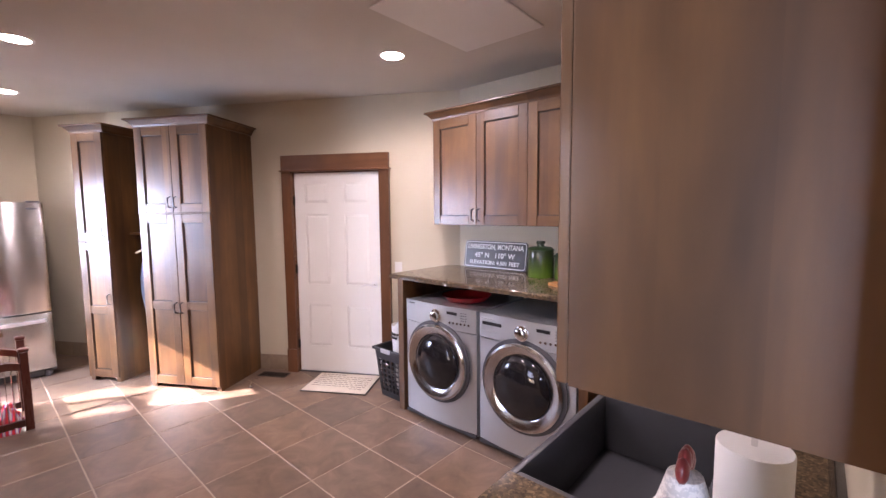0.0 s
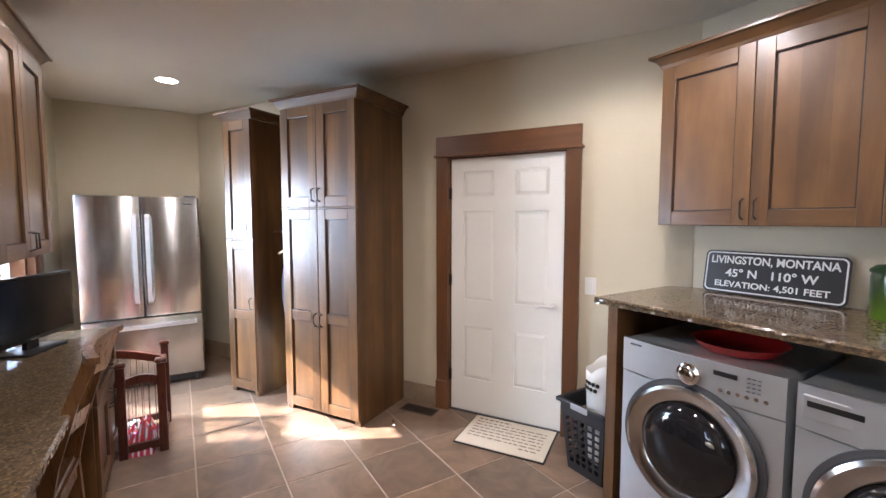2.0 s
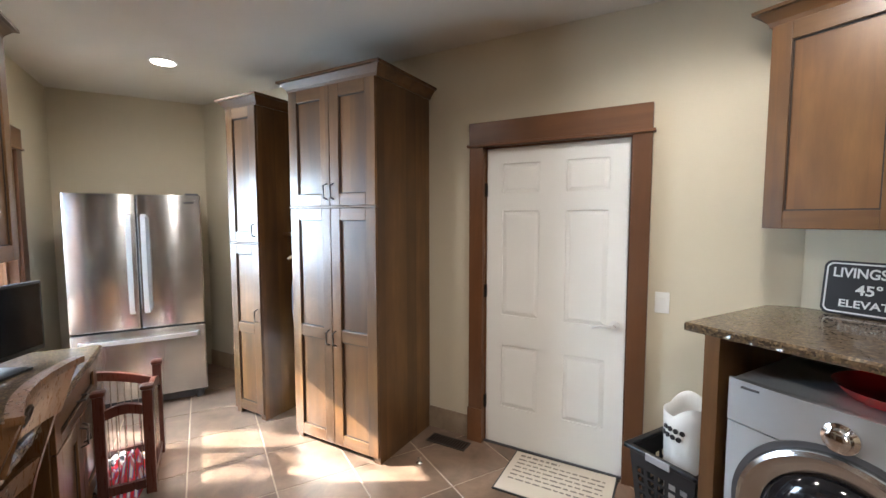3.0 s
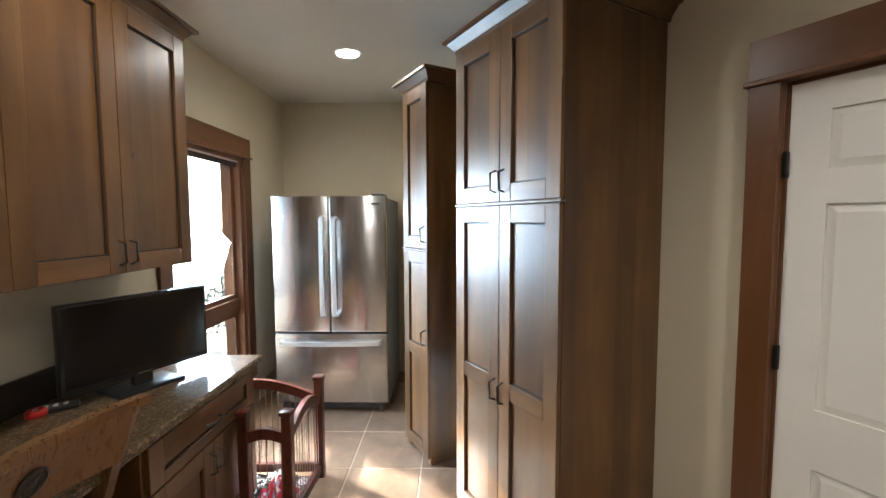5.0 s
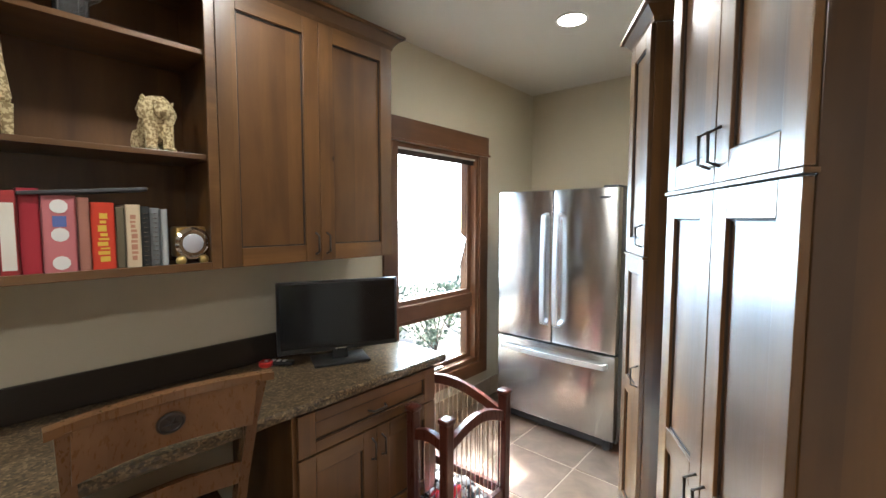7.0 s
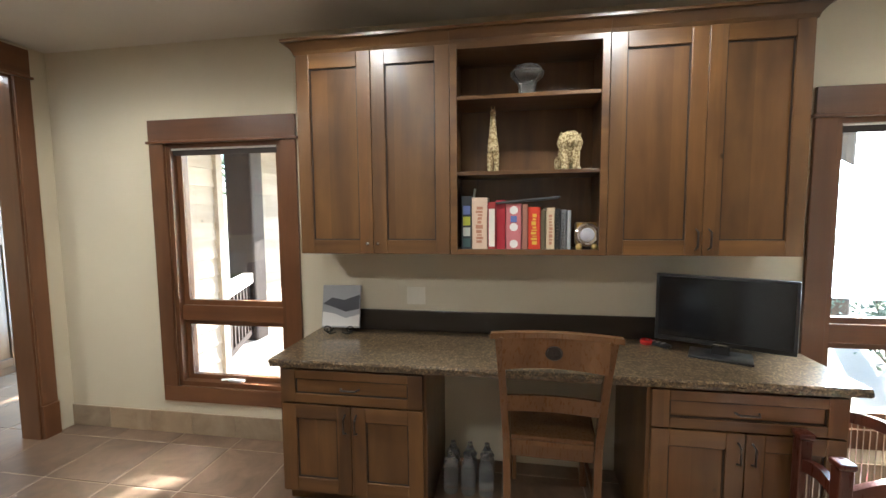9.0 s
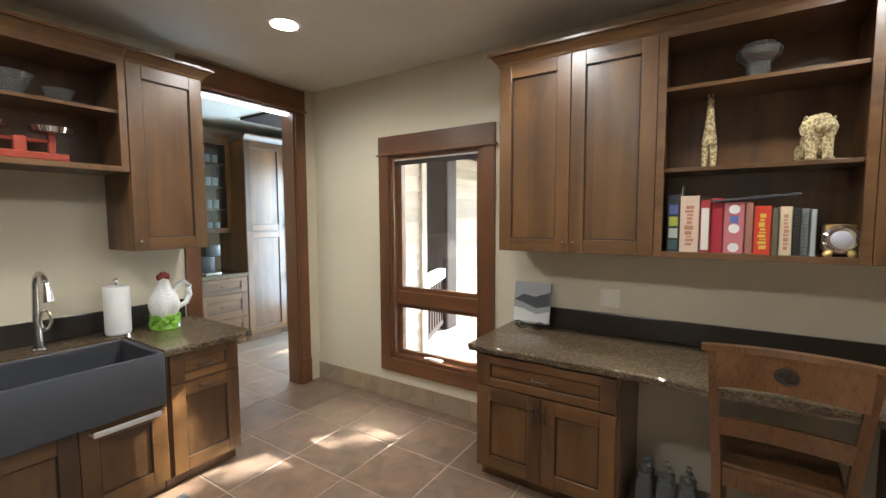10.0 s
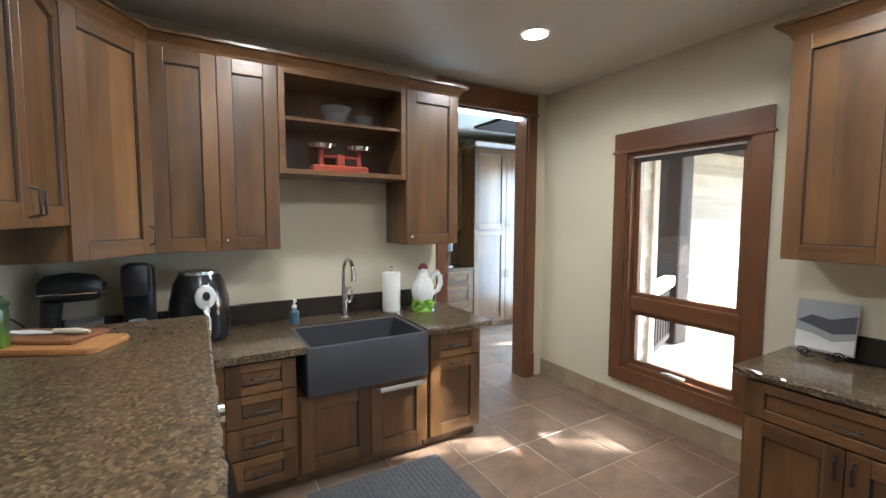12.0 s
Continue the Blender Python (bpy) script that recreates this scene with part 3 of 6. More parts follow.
# laundry counter
NW = lambda x: pose(x, 3.45, 0)
LC0, LC1, LY = -2.60, -0.90, 2.945
LZ = 1.137
solid("laundry_counter", chiselled(LC0, LC1, LY, SIGN_Y, LZ - 0.035, LZ, ("y0", "x0", "x1")), GRANITE, "speckled brown granite top over the washer and dryer", "countertop")
for x, w in ((-2.535, 0.06), (-0.985, 0.06)):
    solid("end_panel", bx(bmesh.new(), x, x + w, 2.965, SIGN_Y, 0, LZ - 0.036, 0.002), CAB, "dark stained panel holding up the laundry counter", "panel", group="laundry end panels")
solid("counter_support", box(-2.47, -0.99, 3.62, SIGN_Y - 0.001, 0.98, LZ - 0.036), CAB, "dark stained rail under the laundry counter", "panel")
LU0, LU1 = 1.528, 2.43
wall_cabinet(NW(-2.553), 0.946, LU0, LU1, 2, "brown stained two-door wall cabinet over the laundry counter", "laundry wall cabinets", 0.279, (True, False))
wall_cabinet(NW(-1.607), 0.946, LU0, LU1, 2, "brown stained two-door wall cabinet over the laundry counter", "laundry wall cabinets", 0.279)

# diagonal corner wall unit
CX, CY = -0.66, 3.17
t = thing("corner_cabinet", pose(0, 0, 0), "brown stained diagonal corner wall cabinet with one door", "cabinet")
b = bmesh.new()
prism(b, [(CX, 3.45), (-0.262, CY), (W0 - 0.001, CY), (W0 - 0.001, SIGN_Y - 0.001), (CX, SIGN_Y - 0.001)], 1.37, 2.465)
part("body", b, CAB, t)
dvec = Vector((-0.262 - CX, CY - 3.45, 0))
cm = pose(CX, 3.45, 0, 0, 0, math.degrees(math.atan2(dvec.y, dvec.x)))
d = leaf(t, 0.01, dvec.length - 0.01, 1.372, 2.463, (dvec.length - 0.045, 1.47, True))
d.matrix_basis = cm
cr = crown(t, 0, dvec.length, 0.2, 2.465, (False, False))
cr.matrix_basis = cm

# sink wall: units face -x, local x runs towards -y
SW = lambda y, x=-0.262: pose(x, y, 0, 0, 0, -90)
wall_cabinet(SW(3.168), 0.645, 1.372, 2.465, 2, "brown stained two-door wall cabinet beside the sink", "sink wall cabinets", 0.361, knobs=True)
t = thing("open_shelf", SW(2.52), "open brown stained shelf unit over the sink", "shelf", "sink wall cabinets")
open_box(t, 0, 0.845, 0.361, 1.835, 2.465, (2.185,))
crown(t, 0, 0.845, 0.361, 2.465, (False, False))
wall_cabinet(SW(1.672), 0.427, 1.372, 2.465, 1, "narrow brown stained one-door wall cabinet beside the opening", "sink wall cabinets", 0.361, crown_ends=(False, True), handles="left", knobs=True)
SX, STOP = -0.60, 0.81
SB = lambda y: pose(SX, y, 0, 0, 0, -90)
t = thing("drawer_cabinet", SB(2.96), "brown base cabinet with four drawers beside the sink", "cabinet", "sink base cabinets")
carcass(t, 0, 0.45, 0.69, 0, STOP, 0.09)
part("filler", bx(bmesh.new(), 0, 0.085, -0.02, 0, 0.09, STOP, 0.002), CAB, t)
for k in range(4):
    leaf(t, 0.09, 0.445, 0.105 + k * 0.174, 0.274 + k * 0.174, (0.268, 0.19 + k * 0.174, False), "drawer_front", 0.075)
t = thing("sink_cabinet", SB(2.508), "brown two-door cabinet under the farmhouse sink", "cabinet", "sink base cabinets")
carcass(t, 0, 0.83, 0.69, 0, 0.55, 0.09)
leaf(t, 0.01, 0.43, 0.10, 0.545)
leaf(t, 0.43, 0.82, 0.10, 0.545)
t = thing("base_cabinet", SB(1.675), "narrow brown base cabinet with one drawer and one door", "cabinet", "sink base cabinets")
carcass(t, 0, 0.42, 0.69, 0, STOP, 0.09)
leaf(t, 0.01, 0.41, 0.63, STOP - 0.01, (0.21, 0.71, False), "drawer_front", 0.075)
leaf(t, 0.01, 0.41, 0.10, 0.625, (0.21, 0.585, False))
t = thing("corner_base_cabinet", pose(-0.90, 3.20, 0), "brown base cabinet in the corner beside the dryer", "cabinet", "sink base cabinets")
b = bmesh.new()
bx(b, 0, 0.895, 0, 0.525, 0.09, STOP)
bx(b, 0.30, 0.895, -0.235, 0, 0.09, STOP)
part("body", b, CAB, t)
leaf(t, 0.01, 0.27, 0.64, STOP - 0.01, (0.14, 0.72, False), "drawer_front", 0.075)
leaf(t, 0.01, 0.27, 0.10, 0.635, None)
SKY0, SKY1 = 1.70, 2.465
b = chiselled(-0.65, W0 - 0.001, 1.195, SKY0, STOP + 0.001, 0.85, ("x0", "y0"))
bx(b, -0.15, W0 - 0.001, SKY0, SKY1, STOP + 0.001, 0.85)
bx(b, -0.65, W0 - 0.001, SKY1, 3.08, STOP + 0.001, 0.85)
bx(b, -0.922, W0 - 0.001, 3.08, SIGN_Y - 0.001, STOP + 0.001, 0.85)
counter("sink_counter", b, "speckled brown granite counter round the sink")
solid("sink_backsplash", bx(bmesh.new(), W0 - 0.022, W0 - 0.001, 1.24, 3.7, 0.851, 0.985, 0.003), SPLASH, "low dark stone backsplash behind the sink", "backsplash")
t = thing("farmhouse_sink", pose(-0.40, (SKY0 + SKY1) / 2, 0), "slate grey apron-front sink set in the counter", "sink")
w, dp = (SKY1 - SKY0) / 2 - 0.002, 0.25
b = bmesh.new()
bx(b, -0.265, -0.235, -w, w, 0.556, 0.842, 0.012)
part("apron", b, SINKM, t, "", True)
b = bmesh.new()
bx(b, -0.236, 0.249, -w, -w + 0.03, 0.6, 0.842, 0.006)
bx(b, -0.236, 0.249, w - 0.03, w, 0.6, 0.842, 0.006)
bx(b, 0.219, 0.249, -w + 0.03, w - 0.03, 0.6, 0.842, 0.006)
bx(b, -0.236, 0.249, -w, w, 0.57, 0.60)
part("basin", b, SINKM, t)
b = bmesh.new()
cyl(b, (0.0, 0, 0.601), 0.045, 0.004)
part("drain", b, CHROME, t, "chrome drain")
t = thing("towel_bar", pose(-0.625, 1.885, 0.51), "short brushed nickel bar on the sink cabinet door", "towel bar")
b = bmesh.new()
tube(b, [(0.005, -0.15, 0.0), (-0.045, -0.15, 0.01), (-0.045, 0.15, 0.01), (0.005, 0.15, 0.0)], 0.006)
bx(b, -0.052, -0.042, -0.15, 0.15, -0.004, 0.024, 0.003)
part("bar", b, SATIN, t, "", True)


# tall cabinets on the angled wall
def tall_cabinet(u0, u1, d, doors, split, top, label, low_mid=None, handle_gap=True, feet=False):
    t = thing("tall_cabinet", angled(u0, d), label, "cabinet", "tall cabinets")
    w, depth = u1 - u0, d + 4.473
    b = bmesh.new()
    bx(b, 0, w, 0.0005, depth, 0.05, top, 0.002)
    for a in (0.0, w - 0.05):
        bx(b, a, a + 0.05, 0.0, depth, 0, 0.05)
    part("body", b, CAB, t)
    part("mid_rail", bx(bmesh.new(), -0.002, w + 0.012, -0.028, 0, split - 0.006, split + 0.006, 0.002), CABH, t)
    dw = w / doors
    for k in range(doors):
        hx = (dw - 0.03 if k == 0 else dw + 0.03) if doors == 2 else w - 0.035
        leaf(t, k * dw, (k + 1) * dw, split + 0.007, top, (hx, split + 0.1, True))
        leaf(t, k * dw, (k + 1) * dw, 0.045, split - 0.007, (hx, 0.78 if doors == 2 else 0.83, True), mid=low_mid)
    crown(t, 0, w, depth, top, (True, True))
    return t


tall_cabinet(-3.15, -2.40, -3.87, 2, 1.648, 2.425, "tall brown stained pantry cabinet with four doors", 0.80)
tall_cabinet(-3.895, -3.545, -3.9, 1, 1.385, 2.41, "tall narrow brown stained cabinet with two doors", 0.72)

# ---- large appliances ----
def rounded_slab(x0, x1, y0, y1, z0, z1, bev):
    return bx(bmesh.new(), x0, x1, y0, y1, z0, z1, bev)


t = thing("refrigerator", pose(-5.77, 0.722, 0, 0, 0, 90), "stainless steel french-door refrigerator with a bottom freezer drawer", "refrigerator")
# local: -y is the front, x along its width
w = 0.457
part("body", bx(bmesh.new(), -w, w, 0.07, 0.78, 0.05, 1.755, 0.006), plain("fridge_side", (0.17, 0.17, 0.175), 0.45, 0.3), t, "grey painted cabinet")
for s in (-1, 1):
    a, c = sorted((s * 0.003, s * w))
    d = part("door", bx(bmesh.new(), a, c, 0.0, 0.068, 0.672, 1.77, 0.012), STEEL, t, "", True)
    b = bmesh.new()
    hx = s * 0.048
    pts = [(hx, 0.0, 1.60)] + [(hx + s * 0.0, -0.05 - 0.012 * math.sin(math.pi * k / 8), 1.585 - k * 0.0955) for k in range(9)] + [(hx, 0.0, 0.805)]
    ribbon(b, pts, (1, 0, 0), 0.016, 0.009)
    part("handle", b, SATIN, d, "long curved steel handle", True)
d = part("freezer_drawer", bx(bmesh.new(), -w, w, 0.0, 0.068, 0.085, 0.662, 0.012), STEEL, t, "", True)
b = bmesh.new()
pts = [(-0.40, 0.0)] + [(-0.39 + k * 0.0975, -0.045 - 0.018 * math.sin(math.pi * k / 8)) for k in range(9)] + [(0.40, 0.0)]
ribbon(b, [(x_, y_, 0.591) for x_, y_ in pts], (0, 0, 1), 0.016, 0.009)
part("handle", b, SATIN, d, "long curved steel handle", True)
part("kick_grille", box(-w + 0.03, w - 0.03, 0.06, 0.09, 0.012, 0.08), DGREY, t)
for s in (-1, 1):
    b = bmesh.new()
    cyl(b, (s * 0.39, 0.06, 0), 0.025, 0.06)
    part("foot", b, DGREY, t)
part("hinge_cover", bx(bmesh.new(), 0.34, 0.44, 0.02, 0.2, 1.756, 1.785, 0.005), DGREY, t)
part("badge", box(0.33, 0.405, -0.002, 0.0005, 1.70, 1.712), DGREY, t)


def laundry_machine(x, label, kind):
    t = thing(kind, pose(x, 2.955, 0), label, "washer" if kind == "washing_machine" else "dryer", "laundry machines")
    w = 0.352
    part("body", bx(bmesh.new(), -w, w, 0.03, 0.66, 0.02, 0.945, 0.008), SILVER, t, "silver cabinet", True)
    # bowed front panel
    b = bmesh.new()
    n = 14
    out = [(-w + 2 * w * k / n, 0.03 - 0.028 * (1 - (2 * k / n - 1) ** 2) - 0.012) for k in range(n + 1)]
    prism(b, out + [(w, 0.031), (-w, 0.031)], 0.045, 0.775)
    part("front_panel", b, SILVER, t, "", True)
    b = bmesh.new()
    prism(b, [(x_, y_ - 0.004) for x_, y_ in out] + [(w, 0.031), (-w, 0.031)], 0.782, 0.95)
    con = part("control_panel", b, SILVER, t, "silver control panel", True)
    b = bmesh.new()
    for r in ([(0.05, 0), (0.05, -0.012), (0.036, -0.018), (0.034, -0.038), (0.026, -0.042)],):
        lathe(b, [(p, -q) for p, q in r], 28, (-0.0, -0.016, 0.868), Matrix.Rotation(radians(90), 4, "X"))
    part("dial", b, CHROME, con, "chrome program dial", True)
    part("display", box(0.10, 0.19, -0.014, 0.02, 0.895, 0.915), BLACK, con, "dark display")
    for k in range(6):
        b = bmesh.new()
        cyl(b, (0.13 + 0.032 * k, -0.0115 + 0.004 * k, 0.835), 0.0085, -0.006, axis="Y", seg=12)
        part("button", b, CHROME, con)
    for k in range(4):
        for j in range(3):
            part("legend_bar", box(0.225 + 0.018 * j, 0.236 + 0.018 * j, -0.009 + 0.003 * j, 0.02, 0.86 + 0.018 * k, 0.863 + 0.018 * k), DGREY, con)
    if kind == "dryer":
        dr = part("dispenser_drawer", bx(bmesh.new(), -0.33, -0.14, -0.006, 0.02, 0.83, 0.915, 0.004), SILVER, con)
        part("finger_slot", box(-0.315, -0.16, -0.009, 0.0, 0.875, 0.897), BLACK, dr)
    else:
        part("badge", box(-0.3, -0.24, -0.008, 0.02, 0.925, 0.931), DGREY, con)
    # round door
    turn = Matrix.Rotation(radians(90), 4, "X")
    b = bmesh.new()
    lathe(b, [(0.290, 0.0), (0.292, 0.014), (0.286, 0.030), (0.270, 0.038), (0.215, 0.026), (0.205, 0.018), (0.205, 0.0)], 64, (0.0, -0.006, 0.515), turn)
    door = part("door_ring", b, RINGM, t, "polished round door ring", True)
    b = bmesh.new()
    lathe(b, [(0.291, 0.0), (0.314, 0.0), (0.312, 0.008), (0.291, 0.008)], 64, (0.0, -0.006, 0.515), turn)
    part("door_gasket", b, DGREY, door, "dark gap round the door", True)
    b = bmesh.new()
    lathe(b, [(0.206, 0.012), (0.196, 0.022), (0.16, 0.044), (0.10, 0.060), (0.05, 0.066), (0.001, 0.068)], 48, (0.0, -0.022, 0.515), turn)
    part("door_glass", b, DGLASS, door, "dark bowed door glass", True)
    part("kick_panel", bx(bmesh.new(), -w + 0.005, w - 0.005, 0.0, 0.05, 0.02, 0.044, 0.003), DGREY, t)
    for sx in (-1, 1):
        for y in (0.08, 0.6):
            b = bmesh.new()
            cyl(b, (sx * 0.3, y, 0), 0.025, 0.025)
            part("foot", b, BLACK, t)
    return t


laundry_machine(-2.085, "silver front-loading washer under the laundry counter", "washing_machine")
laundry_machine(-1.35, "silver front-loading dryer under the laundry counter", "dryer")

# ---- recessed lights ----
def downlight(x, y, power, ceiling=H):
    t = thing("recessed_light", pose(x, y, ceiling), "round white recessed ceiling light, switched on", "ceiling light", "recessed lights")
    b = bmesh.new()
    lathe(b, [(0.095, 0.0), (0.095, -0.006), (0.078, -0.008), (0.076, 0.0)], 36)
    part("trim_ring", b, WHITEP, t, "", True)
    b = bmesh.new()
    cyl(b, (0, 0, -0.005), 0.075, 0.004, seg=36)
    part("lens", b, LAMPG, t, "glowing lens")
    l = new("downlight_lamp", bpy.data.lights.new("downlight_lamp", "SPOT"))
    l.data.energy, l.data.color, l.data.spot_size, l.data.spot_blend, l.data.shadow_soft_size = power, (1.0, 0.93, 0.84), radians(160), 0.5, 0.07
    l.matrix_world = look((x, y, ceiling - 0.03), (x, y + 0.001, 0))
    return t


for x, y, share in ((-5.47, 0.97, 0.24), (-3.82, 0.94, 0.55), (-2.32, 0.98, 0.42), (-0.886, 1.047, 0.52), (-2.3, 2.74, 0.75), (-0.85, 2.62, 0.42)):
    downlight(x, y, LAMP * share)
# fill light added out of view to brighten the adjoining kitchen, no known fixture
downlight(0.95, 1.9, LAMP * 0.55)

# ---- outside ----
GROUND = plain("dry_ground", (0.30, 0.28, 0.23), 0.95, var=0.25, scale=6, bumps=0.3)
DECK = wood("grey_deck", (0.30, 0.27, 0.25), (0.42, 0.39, 0.36), (0.5, 0.47, 0.44), 0.7, grain=(9, 0.7, 9), coat=0, knots=False)
SIDING = wood("weathered_siding", (0.32, 0.28, 0.23), (0.43, 0.38, 0.32), (0.52, 0.46, 0.39), 0.8, grain=(0.6, 9, 9), coat=0)
POST = wood("dark_post", (0.02, 0.014, 0.012), (0.04, 0.028, 0.024), (0.06, 0.045, 0.038), 0.6, coat=0)


def leaf_mat(name, a, c):
    m, n, l, b = mat(name, 0.55)
    geo = n.new("ShaderNodeNewGeometry")
    l.new(ramp(n, l, geo.outputs["Random Per Island"], [(0.0, a), (1.0, c)]), b.inputs["Base Color"])
    b.inputs["Subsurface Weight"].default_value = 0.0
    return m


LEAF = leaf_mat("leaves", (0.035, 0.075, 0.02), (0.10, 0.16, 0.05))
SHRUB = leaf_mat("shrub_leaves", (0.06, 0.10, 0.07), (0.14, 0.19, 0.14))
BARK = plain("bark", (0.10, 0.075, 0.055), 0.9, bumps=0.4)
solid("ground", box(-60, 60, -70, 60, -0.6, -0.35), GROUND, "pale dry ground round the house", "ground", kind="structure")
deck = thing("porch_deck", pose(0, 0, -0.2), "weathered grey plank porch floor", "deck", kind="structure")
for k in range(20):
    y = -0.18 - k * 0.145
    x1 = -0.03 if y > -1.6 else 1.6
    part("plank", bx(bmesh.new(), -2.6, x1, y - 0.14, y, -0.03, 0.0, 0.003), DECK, deck)
for x in (-2.5, -0.9, 1.4):
    part("joist", box(x, x + 0.05, -3.05, -0.18, -0.15, -0.031), POST, deck)
# out of view: slanted edge admits sun patches, long arm shades the upper siding
solid("porch_roof", prism(bmesh.new(), [(1.6, -T - 0.02), (-1.7, -T - 0.02), (-2.8, -3.2), (-0.6, -3.2), (-0.6, -7.4), (1.6, -7.4)], 2.72, 2.86), POST, "dark flat porch roof, unseen, its outline cut to shape sun and shade", "roof", kind="structure")
solid("porch_post", bx(bmesh.new(), 0.36, 0.76, -3.05, -2.75, -0.2, 2.72, 0.03), POST, "dark square timber porch post", "post")
RAIL_L = 1.28
rail = thing("porch_railing", pose(0.03, -1.62, -0.2, 0, 0, -69), "white-capped porch railing between the wing and a dark post", "railing")
part("top_rail", bx(bmesh.new(), 0, RAIL_L, -0.07, 0.07, 0.84, 0.98, 0.006), WHITE, rail)
part("bottom_rail", bx(bmesh.new(), 0, RAIL_L, -0.03, 0.03, 0.1, 0.17, 0.003), POST, rail)
for k in range(8):
    part("baluster", bx(bmesh.new(), 0.06 + k * 0.155, 0.12 + k * 0.155, -0.02, 0.02, 0.17, 0.84), POST, rail)


def lap_wall(name, m, length, height, label):
    t = thing(name, m, label, "siding", kind="structure")
    part("sheathing", box(0, length, 0.03, 0.12, 0, height), SIDING, t)
    for k in range(int(height / 0.19)):
        b2 = bmesh.new()
        prism(b2, [(0.0, k * 0.19), (0.022, k * 0.19 + 0.195), (0.03, k * 0.19 + 0.195), (0.03, k * 0.19)], 0, length, "X")
        part("lap_board", b2, SIDING, t)
    return t


lap_wall("siding_wing", pose(-0.04, -T - 0.01, -0.2, 0, 0, -90), 1.33, 2.9, "weathered lap siding on the wing beside the porch")
solid("corner_board", bx(bmesh.new(), -0.075, 0.02, -1.60, -1.50, -0.2, 2.7, 0.004), SIDING, "weathered corner board at the end of the wing's siding", "trim", kind="structure")
lap_wall("siding_garage", pose(0.95, -3.3, -0.35, 0, 0, -90), 4.2, 3.05, "weathered grey lap siding of an outbuilding, sunlit below its eave")


def leafy(name, bm, centre, radii, count, size, rng):
    """Clumps of small leaves filling an uneven crown."""
    hubs = [Vector(centre) + Vector([rng.gauss(0, 0.42) * r for r in radii]) for _ in range(max(8, count // 60))]
    for _ in range(count):
        h = rng.choice(hubs)
        p = h + Vector([rng.gauss(0, 0.16) * r for r in radii])
        n = Vector((rng.gauss(0, 1), rng.gauss(0, 1), rng.gauss(0, 1))).normalized()
        s = n.orthogonal().normalized() * size * rng.uniform(0.6, 1.3)
        q = n.cross(s) * 0.5
        bm.faces.new([bm.verts.new(p + v) for v in (-s, q, s, -q)])
    return hubs


def tree(x, y, height, centre, radii, count, label, seed, size=0.09):
    rng = random.Random(seed)
    t = thing("tree", pose(x, y, -0.36), label, "tree", "trees outside")
    crown_bm = bmesh.new()
    hubs = leafy("crown", crown_bm, centre, radii, count, size, rng)
    b = bmesh.new()
    tube(b, [(0, 0, 0), (0.05, 0.02, height * 0.4), (0.0, 0.06, height * 0.75), (0.04, 0.0, height)], [0.17, 0.13, 0.08, 0.02])
    part("trunk", b, BARK, t, "", True)
    for h in hubs[:10]:
        b = bmesh.new()
        z = min(h.z * 0.7, height * 0.8)
        tube(b, [(0.02, 0.03, z), tuple((Vector((0.02, 0.03, z)) + h) / 2 + Vector((0, 0, 0.15))), tuple(h)], [0.05, 0.03, 0.008], 6)
        part("limb", b, BARK, t)
    part("crown", crown_bm, LEAF, t, "many small green leaves")
    return t


# first two trees are added in the sun's path, leaf counts set for dapple
tree(-8.5, -5.2, 6.6, (0.3, 0.2, 5.2), (3.0, 2.6, 1.7), TREE_A, "leafy tree added in the sun's path to dapple the west window's light", 3, 0.17)
tree(-5.1, -6.6, 8.2, (0.0, 0.0, 6.6), (2.6, 2.3, 1.7), TREE_B, "leafy tree added out of view to dapple the porch window's sun", 5, 0.10)
tree(3.6, -9.5, 7.0, (0, 0, 4.2), (2.4, 2.2, 2.6), 2600, "leafy garden tree behind the outbuilding", 8, 0.13)
for k, (x, y, r) in enumerate(((-7.5, -2.0, 0.5), (-8.6, -2.7, 0.7), (-9.6, -2.2, 0.6), (-7.9, -3.4, 0.6), (-1.0, -3.6, 0.35))):
    rng = random.Random(20 + k)
    t = thing("shrub", pose(x, y, -0.36), "pale green garden shrub", "shrub", "garden shrubs")
    b = bmesh.new()
    hubs = leafy("foliage", b, (0, 0, r * 1.1), (r, r, r * 1.1), 1100, 0.035, rng)
    part("foliage", b, SHRUB, t)
    for h in hubs[:6]:
        b = bmesh.new()
        tube(b, [(0, 0, 0), tuple(h * 0.5), tuple(h)], [0.015, 0.01, 0.004], 5)
        part("stem", b, BARK, t)

# ---- the adjoining kitchen ----
HX = 1.75
KT = lambda y: pose(HX, y, 0, 0, 0, -90)
t = thing("pantry_cabinet", KT(-0.29), "tall brown stained pantry cabinet in the adjoining kitchen", "cabinet")
carcass(t, 0, 1.08, 0.6, 0, 2.53, 0.09)
for k in range(2):
    hx = 0.51 if k == 0 else 0.57
    leaf(t, k * 0.54, (k + 1) * 0.54, 1.41, 2.52, (hx, 1.5, True))
    leaf(t, k * 0.54, (k + 1) * 0.54, 0.1, 1.4, (hx, 0.78, True))
crown(t, 0, 1.08, 0.6, 2.53, (False, True))
t = thing("kitchen_base_cabinet", KT(0.9), "brown stained drawer cabinet in the adjoining kitchen", "cabinet")
carcass(t, 0, 1.185, 0.6, 0, 0.86, 0.09)
for k in range(2):
    for z0, z1 in ((0.1, 0.36), (0.37, 0.66), (0.67, 0.85)):
        leaf(t, k * 0.59 + 0.005, k * 0.59 + 0.585, z0, z1, (k * 0.59 + 0.295, (z0 + z1) / 2, False), "drawer_front")
